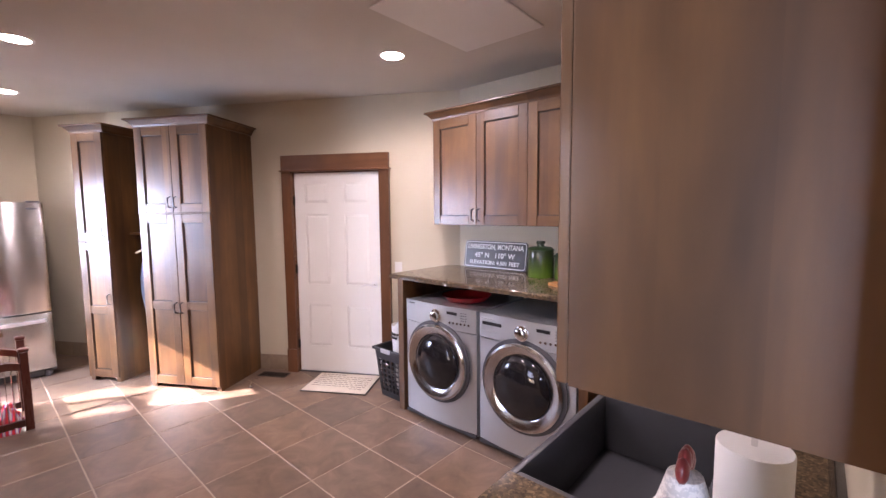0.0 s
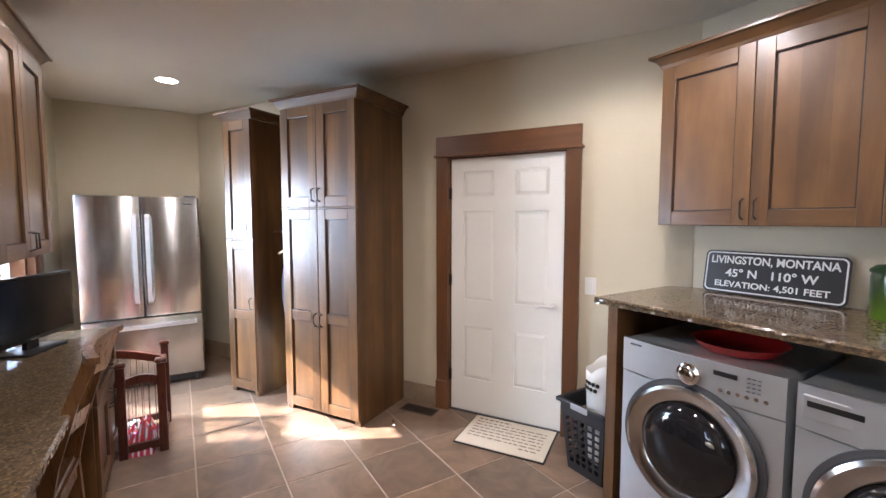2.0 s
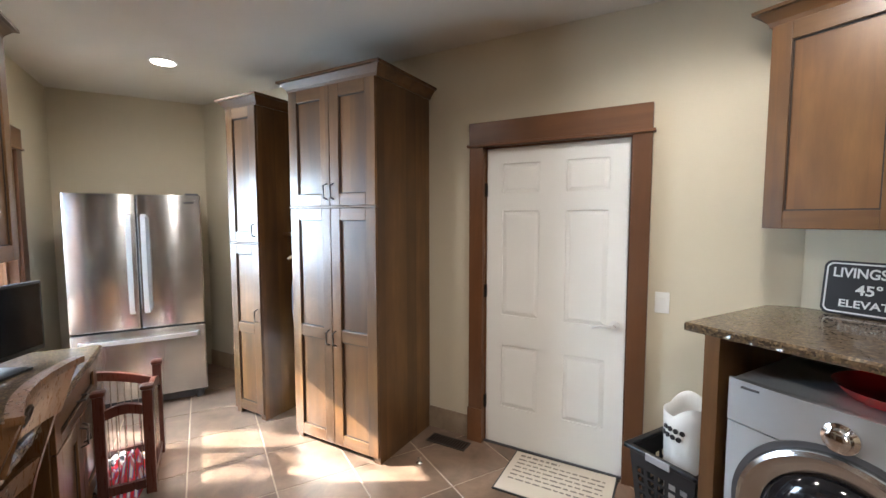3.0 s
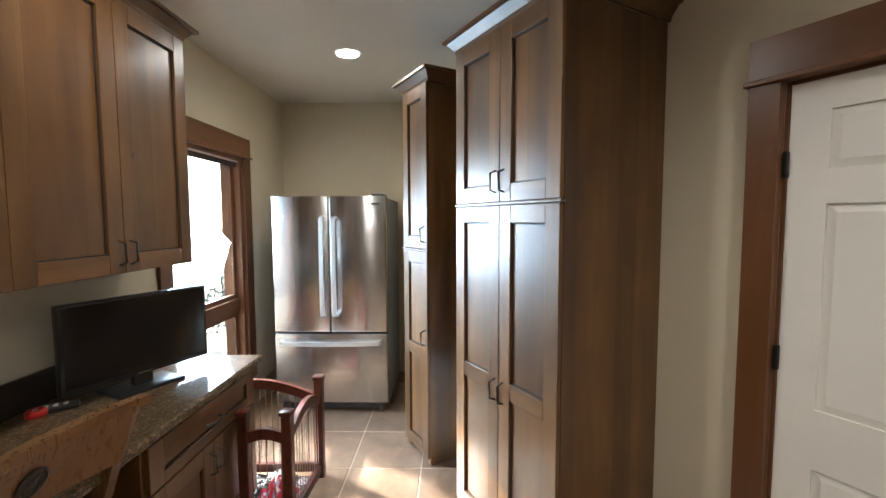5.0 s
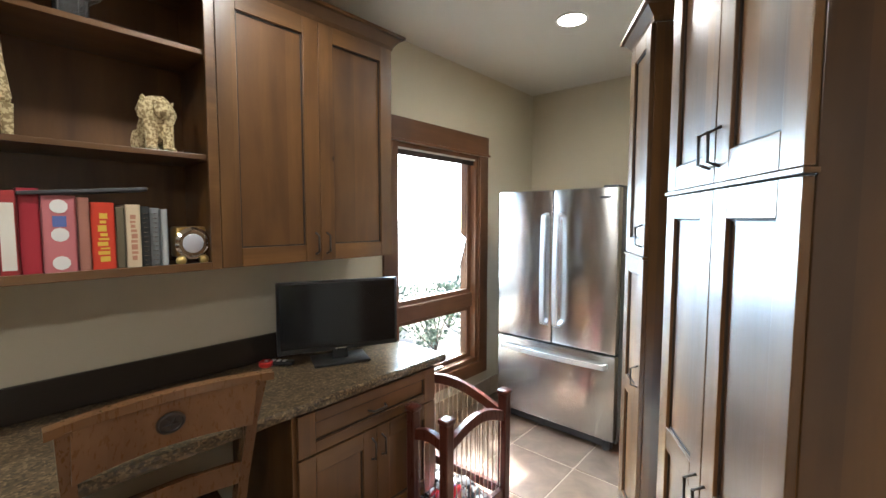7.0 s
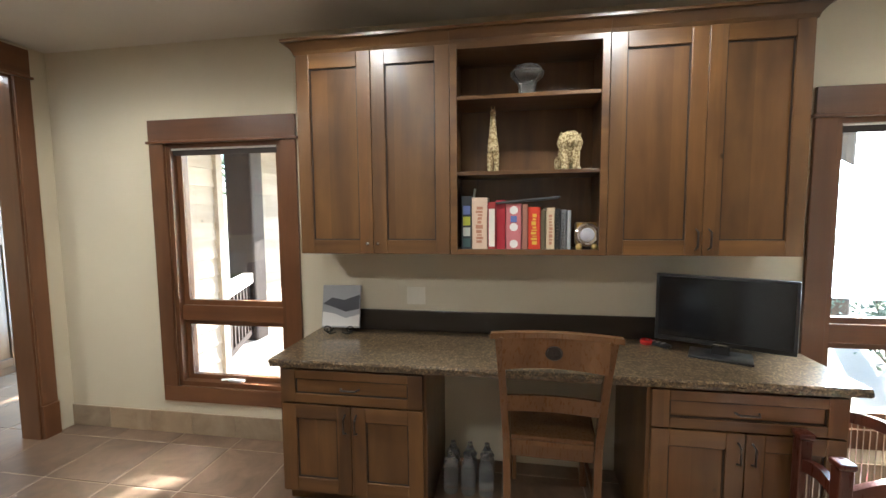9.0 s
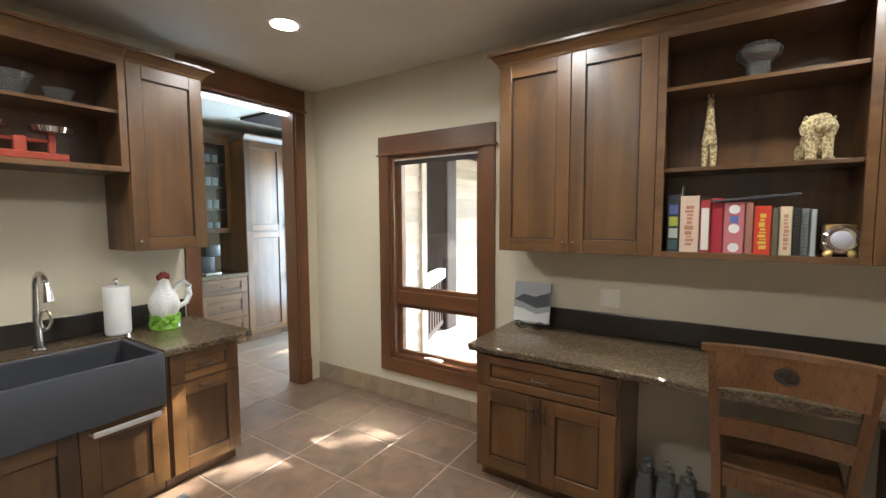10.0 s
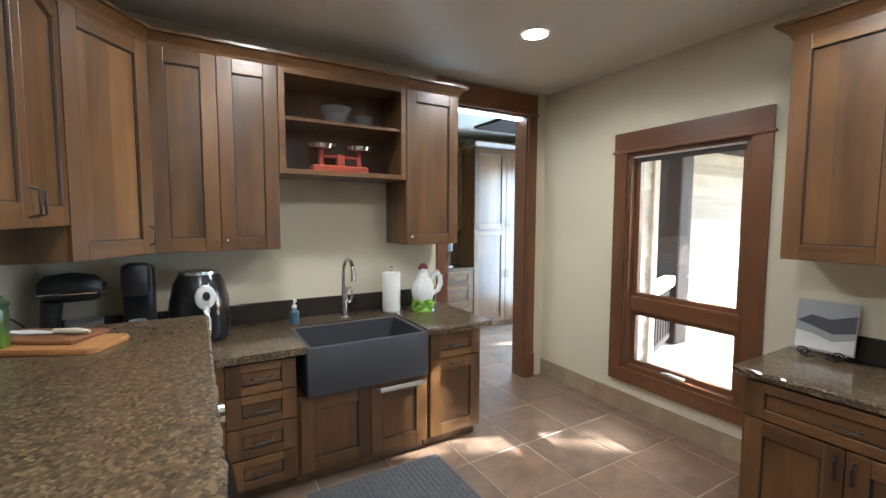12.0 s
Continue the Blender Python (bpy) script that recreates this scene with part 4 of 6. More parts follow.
solid("kitchen_counter", box(HX - 0.03, 2.36, -0.285, 0.9, 0.861, 0.9), GRANITE, "speckled brown granite counter in the adjoining kitchen", "countertop")
t = thing("glass_cabinet", pose(2.03, 0.9, 0, 0, 0, -90), "glass-door wall cabinet with glassware in the adjoining kitchen", "cabinet")
b = bmesh.new()
bx(b, 0, 1.18, 0.3, 0.328, 1.39, 2.53)
for x in (0.0, 0.39, 0.785, 1.16):
    bx(b, x, x + 0.02, 0, 0.3, 1.39, 2.53)
for z in (1.39, 1.67, 1.95, 2.23, 2.51):
    bx(b, 0.02, 1.16, 0.01, 0.3, z, z + 0.02)
part("body", b, CAB, t)
for k in range(3):
    x0, x1 = k * 0.393 + 0.003, k * 0.393 + 0.39
    b = bmesh.new()
    for a, c in ((x0, x0 + 0.06), (x1 - 0.06, x1)):
        bx(b, a, c, -0.02, 0, 1.39, 2.53, 0.002)
    bx(b, x0 + 0.06, x1 - 0.06, -0.02, 0, 1.39, 1.45, 0.002)
    bx(b, x0 + 0.06, x1 - 0.06, -0.02, 0, 2.47, 2.53, 0.002)
    d = part("door", b, CAB, t)
    part("pane", box(x0 + 0.06, x1 - 0.06, -0.012, -0.008, 1.45, 2.47), GLASS, d)
    for z in (1.41, 1.69, 1.97, 2.25):
        for q in range(3):
            b = bmesh.new()
            lathe(b, [(0.03, 0), (0.034, 0.01), (0.036, 0.11), (0.033, 0.11), (0.03, 0.012)], 14, (x0 + 0.1 + q * 0.09, 0.15, z))
            part("glass", b, CLEAR, t, "drinking glass", True)
crown(t, 0, 1.18, 0.328, 2.53, (True, False))
t = thing("kitchen_window", pose(1.18, -1.45, 0), "bright glazed opening of the adjoining kitchen", "window", kind="structure")
b = bmesh.new()
for x in (-0.82, -0.0225, 0.775):
    bx(b, x, x + 0.045, -0.03, 0.03, 0.0, 2.3)
bx(b, -0.775, -0.0225, -0.03, 0.03, 0, 0.1)
bx(b, 0.0225, 0.775, -0.03, 0.03, 0, 0.1)
part("window_frame", b, TRIM, t)
for x0, x1 in ((-0.775, -0.0225), (0.0225, 0.775)):
    p = part("pane", box(x0, x1, -0.004, 0.004, 0.1, 2.3), GLASS, t)
    p.visible_shadow = False
t = thing("coffee_machine", pose(1.95, 0.1, 0.901), "black countertop coffee machine in the adjoining kitchen", "coffee machine")
part("body", bx(bmesh.new(), -0.02, 0.2, -0.1, 0.1, 0, 0.36, 0.015), BLACK, t, "", True)
part("head", bx(bmesh.new(), -0.16, -0.02, -0.09, 0.09, 0.22, 0.36, 0.015), BLACK, t, "", True)
part("drip_tray", bx(bmesh.new(), -0.16, -0.02, -0.09, 0.09, 0, 0.03, 0.006), STEEL, t)

# ---- things at the desk ----
def curved_rail(x0, x1, y, bow, z0, z1, thick, rise=0.0, n=10, lean=0.0):
    """A board bent in plan between two stiles."""
    b = bmesh.new()
    rings = []
    for k in range(n + 1):
        s = 2 * k / n - 1
        x, yy, up = x0 + (x1 - x0) * k / n, y + bow * (1 - s * s), rise * (1 - s * s)
        rings.append([b.verts.new(v) for v in ((x, yy, z0 + up), (x, yy + thick, z0 + up), (x, yy + thick + lean, z1 + up), (x, yy + lean, z1 + up))])
    for a, c in zip(rings, rings[1:]):
        for k in range(4):
            b.faces.new((a[k], a[(k + 1) % 4], c[(k + 1) % 4], c[k]))
    b.faces.new(rings[0])
    b.faces.new(list(reversed(rings[-1])))
    return b


t = thing("desk_chair", pose(-3.405, 0.60, 0, 0, 0, 178), "polished brown wooden ladder-back chair pushed to the desk", "chair")
# local: back stands at -y, seat towards +y
for s in (-1, 1):
    b = bmesh.new()
    pts = [(0.215, 0.02, 0.0), (0.218, 0.045, 0.22), (0.222, 0.055, 0.44), (0.232, 0.02, 0.62), (0.242, -0.05, 0.86), (0.25, -0.115, 1.02)]
    rings = []
    for x, y, z in pts:
        rings.append([b.verts.new(v) for v in ((s * x - 0.018, y - 0.022, z), (s * x + 0.018, y - 0.022, z), (s * x + 0.018, y + 0.022, z), (s * x - 0.018, y + 0.022, z))])
    for a, c in zip(rings, rings[1:]):
        for k in range(4):
            b.faces.new((a[k], a[(k + 1) % 4], c[(k + 1) % 4], c[k]))
    b.faces.new(rings[0])
    b.faces.new(rings[-1])
    part("back_leg", b, CHAIRW, t)
    part("front_leg", bx(bmesh.new(), s * 0.20 - 0.02, s * 0.20 + 0.02, 0.40, 0.44, 0, 0.43, 0.004), CHAIRW, t)
    part("side_stretcher", bx(bmesh.new(), s * 0.208 - 0.01, s * 0.208 + 0.01, 0.06, 0.40, 0.16, 0.19, 0.003), CHAIRW, t)
    part("side_apron", bx(bmesh.new(), s * 0.205 - 0.01, s * 0.205 + 0.01, 0.06, 0.42, 0.37, 0.43, 0.003), CHAIRW, t)
back = part("top_rail", curved_rail(-0.236, 0.236, -0.085, 0.055, 0.85, 1.015, 0.022, 0, 12, -0.05), CHAIRW, t, "broad polished top board")
part("cap", curved_rail(-0.287, 0.287, -0.15, 0.055, 1.015, 1.04, 0.04, 0, 12), CHAIRW, t)
b = bmesh.new()
tilt = Matrix.Translation((0, -0.058, 0.935)) @ Matrix.Rotation(radians(108), 4, "X")
lathe(b, [(0.038, 0.0), (0.040, 0.006), (0.034, 0.009), (0.031, 0.004)], 32, turn=tilt)
star = [tilt @ Vector(((0.027 if k % 2 == 0 else 0.011) * math.sin(math.pi * k / 5), -(0.027 if k % 2 == 0 else 0.011) * math.cos(math.pi * k / 5), 0.0055)) for k in range(10)]
hub = b.verts.new(tilt @ Vector((0, 0, 0.011)))
rim = [b.verts.new(v) for v in star]
for k in range(10):
    b.faces.new((hub, rim[k], rim[(k + 1) % 10]))
part("star_medallion", b, BRONZE, back, "dark metal ring emblem with a star")
part("ladder_rail", curved_rail(-0.225, 0.225, 0.0, 0.05, 0.61, 0.70, 0.02, -0.012, 12, -0.025), CHAIRW, t)
b = bmesh.new()
out = [(-0.215, 0.03), (-0.235, 0.44), (-0.18, 0.47), (0.18, 0.47), (0.235, 0.44), (0.215, 0.03)]
prism(b, out, 0.412, 0.468)
bmesh.ops.bevel(b, geom=list(b.edges), offset=0.016, segments=3, affect="EDGES")
part("seat", b, CHAIRW, t, "", True)
part("back_apron", bx(bmesh.new(), -0.2, 0.2, 0.04, 0.06, 0.36, 0.43, 0.003), CHAIRW, t)
part("front_stretcher", bx(bmesh.new(), -0.2, 0.2, 0.405, 0.425, 0.22, 0.26, 0.003), CHAIRW, t)

t = thing("television", pose(-4.27, 0.30, 0.83, 0, 0, 156), "small black flat television on the desk", "television")
# local front is -y
b = bmesh.new()
bx(b, -0.305, 0.305, -0.012, 0.028, 0.06, 0.42, 0.006)
bx(b, -0.2, 0.2, 0.028, 0.055, 0.1, 0.34, 0.01)
part("cabinet", b, BLACK, t, "", True)
part("screen", box(-0.29, 0.29, -0.0145, -0.012, 0.085, 0.408), SCREEN, t, "dark glossy screen")
part("neck", bx(bmesh.new(), -0.04, 0.04, 0.0, 0.03, 0.012, 0.065, 0.003), BLACK, t)
part("base", bx(bmesh.new(), -0.14, 0.14, -0.08, 0.10, 0, 0.014, 0.005), BLACK, t, "", True)
part("badge", box(-0.03, 0.03, -0.0135, -0.012, 0.067, 0.073), NICKEL, t)
t = thing("remote_control", pose(-4.02, 0.12, 0.83, 0, 0, 40), "small black remote on the desk", "remote")
part("shell", bx(bmesh.new(), -0.022, 0.022, -0.08, 0.08, 0, 0.02, 0.006), BLACK, t, "", True)
for k in range(4):
    part("key", box(-0.014, 0.014, -0.06 + k * 0.03, -0.045 + k * 0.03, 0.02, 0.0225), WHITEP, t)
RED = plain("red_plastic", (0.45, 0.02, 0.015), 0.35, bumps=0)
b = bmesh.new()
lathe(b, [(0.03, 0), (0.034, 0.006), (0.034, 0.02), (0.028, 0.026), (0.02, 0.02)], 24)
solid("tape_roll", b, RED, "small red round tape roll on the desk", "tape", pose(-3.97, 0.10, 0.83), smooth=True)

PHOTO = plain("photo_print", (0.30, 0.30, 0.31), 0.3, var=0.1, bumps=0)
t = thing("photo_plaque", pose(-2.13, 0.12, 0.83, 0, 0, 184), "grey photo plaque on a scrolled iron easel", "picture")
m = Matrix.Translation((0, 0, 0.035)) @ Matrix.Rotation(radians(-12), 4, "X")
b = bmesh.new()
bx(b, -0.125, 0.125, -0.006, 0.006, 0.0, 0.27, 0.003)
plaque = part("plaque", b, PHOTO, t, "", at=m)
b = bmesh.new()
prism(b, [(-0.12, 0.15), (-0.06, 0.19), (0.02, 0.175), (0.12, 0.21), (0.12, 0.12), (0.03, 0.10), (-0.05, 0.13)], -0.0085, -0.0062, "Y")
part("dark_hill_print", b, plain("photo_dark", (0.06, 0.06, 0.068), 0.3), plaque)
b = bmesh.new()
prism(b, [(-0.12, 0.01), (-0.12, 0.1), (-0.05, 0.09), (0.03, 0.06), (0.12, 0.085), (0.12, 0.01)], -0.0085, -0.0062, "Y")
part("pale_field_print", b, plain("photo_pale", (0.62, 0.6, 0.58), 0.3), plaque)
for s in (-1, 1):
    b = bmesh.new()
    scroll = [(s * (0.07 + 0.028 * (1 - k / 14) * math.cos(k * 0.62)), -0.035, 0.03 + 0.028 * (1 - k / 14) * math.sin(k * 0.62)) for k in range(14)]
    tube(b, [(s * 0.02, -0.03, 0.012), (s * 0.06, -0.035, 0.004)] + scroll, 0.004, 6)
    tube(b, [(s * 0.06, -0.035, 0.004), (s * 0.06, 0.03, 0.02), (s * 0.03, 0.085, 0.2)], 0.004, 6)
    part("scroll_leg", b, IRON, t)
b = bmesh.new()
tube(b, [(-0.03, 0.085, 0.2), (0.03, 0.085, 0.2)], 0.004, 6)
tube(b, [(0.0, 0.085, 0.2), (0.0, 0.11, 0.0)], 0.004, 6)
part("rear_leg", b, IRON, t)

# shelf contents: local x along -x of the room
BKX, BKY, BKZ = -2.93, 0.30, 1.3804
books = [(0.055, 0.30, (0.03, 0.035, 0.045), 5), (0.085, 0.29, (0.66, 0.50, 0.38), 2), (0.045, 0.265, (0.30, 0.03, 0.03), 6), (0.05, 0.275, (0.36, 0.02, 0.035), 0), (0.085, 0.255, (0.50, 0.16, 0.17), 3), (0.03, 0.25, (0.34, 0.15, 0.11), 0), (0.065, 0.235, (0.55, 0.045, 0.02), 1), (0.026, 0.22, (0.12, 0.10, 0.06), 0), (0.045, 0.23, (0.62, 0.50, 0.34), 2), (0.028, 0.225, (0.03, 0.03, 0.03), 4), (0.03, 0.22, (0.22, 0.23, 0.24), 4), (0.02, 0.215, (0.36, 0.38, 0.38), 0)]
PAPER = plain("paper", (0.7, 0.66, 0.55), 0.8)
SPINES = {0: "plain-spined book standing on the shelf", 1: "red book with a yellow title on its spine", 2: "cream book with a printed title on its spine", 3: "thick pink cookbook with white rounds on its spine", 4: "spiral-bound notebook on the shelf", 5: "dark book with blue, yellow and pale spine labels", 6: "dark red book with a white spine label"}
PRINT = {k: plain("spine_print", c, 0.5) for k, c in ((1, (0.66, 0.45, 0.06)), (2, (0.42, 0.2, 0.13)), (6, (0.66, 0.62, 0.55)))}
LABELS = [plain("spine_label", c, 0.5) for c in ((0.10, 0.14, 0.36), (0.42, 0.44, 0.05), (0.5, 0.52, 0.5), (0.05, 0.1, 0.1))]
x = BKX
rb = random.Random(11)
for w, hgt, col, deco in books:
    dp = rb.uniform(0.17, 0.21)
    t = thing("book", pose(x - w / 2 - 0.001, BKY - rb.uniform(0.0, 0.02), BKZ, 0, 0, 180), SPINES[deco], "book", "books on the shelf")
    cov = plain("book_cover", col, 0.45, var=0.15)
    b = bmesh.new()
    bx(b, -w / 2, -w / 2 + 0.003, 0, dp, 0, hgt)
    bx(b, w / 2 - 0.003, w / 2, 0, dp, 0, hgt)
    bx(b, -w / 2, w / 2, 0, 0.004, 0, hgt, 0.001)
    part("cover", b, cov, t)
    part("pages", box(-w / 2 + 0.003, w / 2 - 0.003, 0.004, dp - 0.004, 0.004, hgt - 0.006), PAPER, t)
    if deco in (1, 2):
        z = hgt * 0.14
        while z < hgt * 0.85:
            k = rb.uniform(0.006, 0.022)
            part("title_bar", box(-w * rb.uniform(0.12, 0.26), w * rb.uniform(0.12, 0.26), -0.0012, 0.0005, z, z + k), PRINT[deco], t)
            z += k + 0.006
    if deco == 6:
        part("spine_label", box(-w * 0.36, w * 0.36, -0.0012, 0.0005, hgt * 0.08, hgt * 0.86), PRINT[6], t)
    if deco == 5:
        for k, m in enumerate(LABELS):
            part("spine_label", box(-w * 0.36, w * 0.36, -0.0012, 0.0005, hgt * (0.66 - 0.2 * k), hgt * (0.82 - 0.2 * k)), m, t)
    if deco == 3:
        for k in range(3):
            b = bmesh.new()
            cyl(b, (0, 0.0005, hgt * (0.14 + 0.36 * k)), w * 0.27, -0.0018, seg=10, axis="Y")
            part("spine_round", b, WHITEP, t)
        part("spine_label", box(-w * 0.2, w * 0.2, -0.0012, 0.0005, hgt * 0.6, hgt * 0.74), LABELS[0], t)
    if deco == 4:
        for k in range(12):
            b = bmesh.new()
            lathe(b, [(0.008, -0.001), (0.009, 0), (0.008, 0.001)], 10, (0, -0.002, 0.012 + k * 0.017))
            part("coil", b, NICKEL, t)
    x -= w + 0.002
b = bmesh.new()
ribbon(b, [(0, 0, 0), (0.004, 0.0, 0.06), (0.012, 0.0, 0.11)], (0, 1, 0), 0.06, 0.0006)
solid("loose_paper", b, PAPER, "white paper sheet sticking up between two books", "paper", pose(-2.987, 0.2, BKZ + 0.232, 0, 0, 180))
t = thing("folder", pose(-3.29, 0.22, BKZ + 0.267, 0, 5, 0), "thin dark folder lying across the books", "folder")
part("cover", bx(bmesh.new(), -0.17, 0.17, -0.08, 0.08, 0, 0.012, 0.003), DGREY, t)
t = thing("globe_clock", pose(-3.60, 0.27, BKZ, 0, 0, 180), "round silver desk ornament with small gold feet", "ornament")
b = bmesh.new()
lathe(b, [(0.06, 0), (0.063, 0.01), (0.052, 0.02), (0.05, 0.014)], 28, (0, -0.02, 0.085), Matrix.Rotation(radians(90), 4, "X"))
part("rim", b, CHROME, t, "", True)
b = bmesh.new()
lathe(b, [(0.05, 0.004), (0.035, 0.016), (0.001, 0.02)], 24, (0, -0.02, 0.085), Matrix.Rotation(radians(90), 4, "X"))
part("face", b, plain("pearl", (0.5, 0.5, 0.55), 0.2, 0.3), t, "", True)
part("case", bx(bmesh.new(), -0.055, 0.055, -0.018, 0.06, 0.03, 0.15, 0.012), plain("brass", (0.35, 0.22, 0.07), 0.35, 0.8), t, "", True)
for s in (-1, 1):
    b = bmesh.new()
    ball(b, (s * 0.04, -0.02, 0.019), 0.019)
    part("foot", b, plain("gold_foot", (0.6, 0.45, 0.16), 0.35, 0.6), t, "", True)

def speckled(name, a, c, scale):
    m, n, l, b = mat(name, 0.9)
    v = coords(n, l, (1, 1, 1), False)
    l.new(ramp(n, l, noise_tex(n, l, v, scale, 2), [(0.47, a), (0.53, c)]), b.inputs["Base Color"])
    return m


CREAM = speckled("carved_cream", (0.26, 0.19, 0.09), (0.56, 0.46, 0.26), 75)
b = bmesh.new()
for s in (-1, 1):
    tube(b, [(s * 0.036, -0.062, 0.0), (s * 0.036, -0.06, 0.05), (s * 0.033, -0.052, 0.12)], [0.025, 0.023, 0.032], 9)
    ball(b, (s * 0.036, -0.075, 0.012), 0.024, 1, 1.3, 0.55, 2)
    ball(b, (s * 0.05, 0.035, 0.045), 0.045, 0.7, 1.2, 1.0, 2)
ball(b, (0, 0.0, 0.10), 0.07, 0.95, 0.95, 1.1, 2)
ball(b, (0, -0.035, 0.165), 0.075, 1.12, 0.75, 1.0, 2)
ball(b, (0, -0.085, 0.172), 0.036, 1.0, 0.9, 1.15, 2)
ball(b, (0, -0.115, 0.16), 0.018, 1.1, 0.8, 0.9, 2)
for s in (-1, 1):
    ball(b, (s * 0.058, -0.045, 0.214), 0.014, 1, 0.7, 1, 1)
for v in b.verts:
    v.co *= 1 + 0.07 * noise.noise(v.co * 45)
solid("lion_figurine", b, CREAM, "carved cream lion figurine on the shelf", "figurine", pose(-3.505, 0.23, 1.8105, 0, 0, 195) @ Matrix.Diagonal((0.86, 0.6, 0.88, 1)))
b = bmesh.new()
for sx, sy in ((-0.018, -0.015), (0.018, -0.015), (-0.018, 0.03), (0.018, 0.03)):
    cyl(b, (sx, sy, 0), 0.013, 0.11, 0.017, 10)
ball(b, (0, 0.01, 0.135), 0.036, 0.95, 1.2, 1.0, 2)
tube(b, [(0, 0.0, 0.13), (0, -0.012, 0.2), (0, -0.016, 0.27), (0, -0.018, 0.325)], [0.034, 0.024, 0.017, 0.014], 12)
ball(b, (0.0, -0.03, 0.33), 0.02, 0.8, 1.5, 0.9, 2)
for s in (-1, 1):
    tube(b, [(s * 0.008, -0.02, 0.34), (s * 0.009, -0.02, 0.365)], 0.003, 6)
solid("giraffe_figurine", b, CREAM, "tall carved giraffe figurine on the shelf", "figurine", pose(-3.1, 0.19, 1.8101, 0, 0, 180), smooth=True)
b = bmesh.new()
lathe(b, [(0.042, 0), (0.046, 0.01), (0.05, 0.075), (0.085, 0.105), (0.092, 0.135), (0.06, 0.165), (0.052, 0.162), (0.08, 0.132), (0.075, 0.11), (0.04, 0.08), (0.036, 0.012)], 10)
solid("glass_vase", b, CRYSTAL, "faceted clear glass vase on the top shelf", "vase", pose(-3.285, 0.22, 2.2101))

t = thing("outlet_plate", pose(-2.6, 0.0, 1.06, 0, 0, 180), "beige blank wall plate above the desk", "outlet")
part("plate", bx(bmesh.new(), -0.06, 0.06, -0.006, 0.0, -0.057, 0.057, 0.002), plain("beige_plate", (0.72, 0.67, 0.57), 0.4), t)
t = thing("water_bottles", pose(-2.97, 0.25, 0.0), "clear plastic water bottles in shrink wrap under the desk", "bottles")
for k, (x, y) in enumerate(((-0.1, 0), (0.0, 0.0), (0.1, 0), (-0.1, 0.1), (0, 0.1), (0.1, 0.1))):
    b = bmesh.new()
    lathe(b, [(0.038, 0), (0.042, 0.01), (0.042, 0.14), (0.036, 0.16), (0.042, 0.17), (0.02, 0.21), (0.014, 0.225), (0.014, 0.24)], 16, (x, y, 0.001))
    part("bottle", b, BOTTLE, t, "", True)

# ---- wooden pen beside the desk ----
t = thing("pet_pen", pose(0, 0, 0), "dark cherry wood pet pen with wire bars", "pet pen")
PA, PB, PC, PD = (-4.45, 0.875), (-4.92, 0.885), (-4.90, 0.13), (-4.45, 0.655)


def pen_side(a, c, arch=0.06):
    a, c = Vector((*a, 0)), Vector((*c, 0))
    d = (c - a).normalized()
    n = Vector((-d.y, d.x, 0)) * 0.014
    L = (c - a).length
    for z, hgt, bow in ((0.035, 0.05, 0.0), (0.47, 0.055, arch)):
        b = bmesh.new()
        rings = []
        for k in range(13):
            s = k / 12
            up = z + bow * math.sin(math.pi * s)
            p = a + d * (0.025 + s * (L - 0.05))
            rings.append([b.verts.new(v) for v in (p - n + Vector((0, 0, up)), p + n + Vector((0, 0, up)), p + n + Vector((0, 0, up + hgt)), p - n + Vector((0, 0, up + hgt)))])
        for q, r in zip(rings, rings[1:]):
            for k in range(4):
                b.faces.new((q[k], q[(k + 1) % 4], r[(k + 1) % 4], r[k]))
        b.faces.new(rings[0])
        b.faces.new(rings[-1])
        part("rail", b, PENW, t)
    n_bars = max(3, int(L / 0.035))
    for k in range(1, n_bars):
        p = a + d * (L * k / n_bars)
        b = bmesh.new()
        cyl(b, (p.x, p.y, 0.085), 0.0028, 0.385 + arch * math.sin(math.pi * k / n_bars) + 0.01, seg=6)
        part("bar", b, NICKEL, t)


for x, y in (PA, PB, PC, PD):
    post = part("post", bx(bmesh.new(), x - 0.025, x + 0.025, y - 0.025, y + 0.025, 0, 0.61, 0.005), PENW, t)
    part("cap", bx(bmesh.new(), x - 0.033, x + 0.033, y - 0.033, y + 0.033, 0.61, 0.638, 0.011), PENW, post, smooth=True)
pen_side(PA, PB)
pen_side(PB, PC, 0.09)
pen_side(PA, PD, 0.02)


def cloth(w, d, hgt, seed, n=22):
    """A crumpled heap of cloth."""
    b = bmesh.new()
    g = [[None] * (n + 1) for _ in range(n + 1)]
    for i in range(n + 1):
        for j in range(n + 1):
            u, v = i / n * 2 - 1, j / n * 2 - 1
            edge = max(0.0, 1 - max(abs(u), abs(v)) ** 3)
            z = hgt * edge * (0.55 + 0.5 * noise.noise((u * 1.7 + seed, v * 1.7, 0))) + edge * 0.03 * noise.noise((u * 6, v * 6, seed))
            g[i][j] = b.verts.new((u * w / 2, v * d / 2, max(0.004, z)))
    for i in range(n):
        for j in range(n):
            b.faces.new((g[i][j], g[i + 1][j], g[i + 1][j + 1], g[i][j + 1]))
    low = [b.verts.new(v) for v in ((-w / 2, -d / 2, 0.0005), (w / 2, -d / 2, 0.0005), (w / 2, d / 2, 0.0005), (-w / 2, d / 2, 0.0005))]
    b.faces.new(low)
    return b


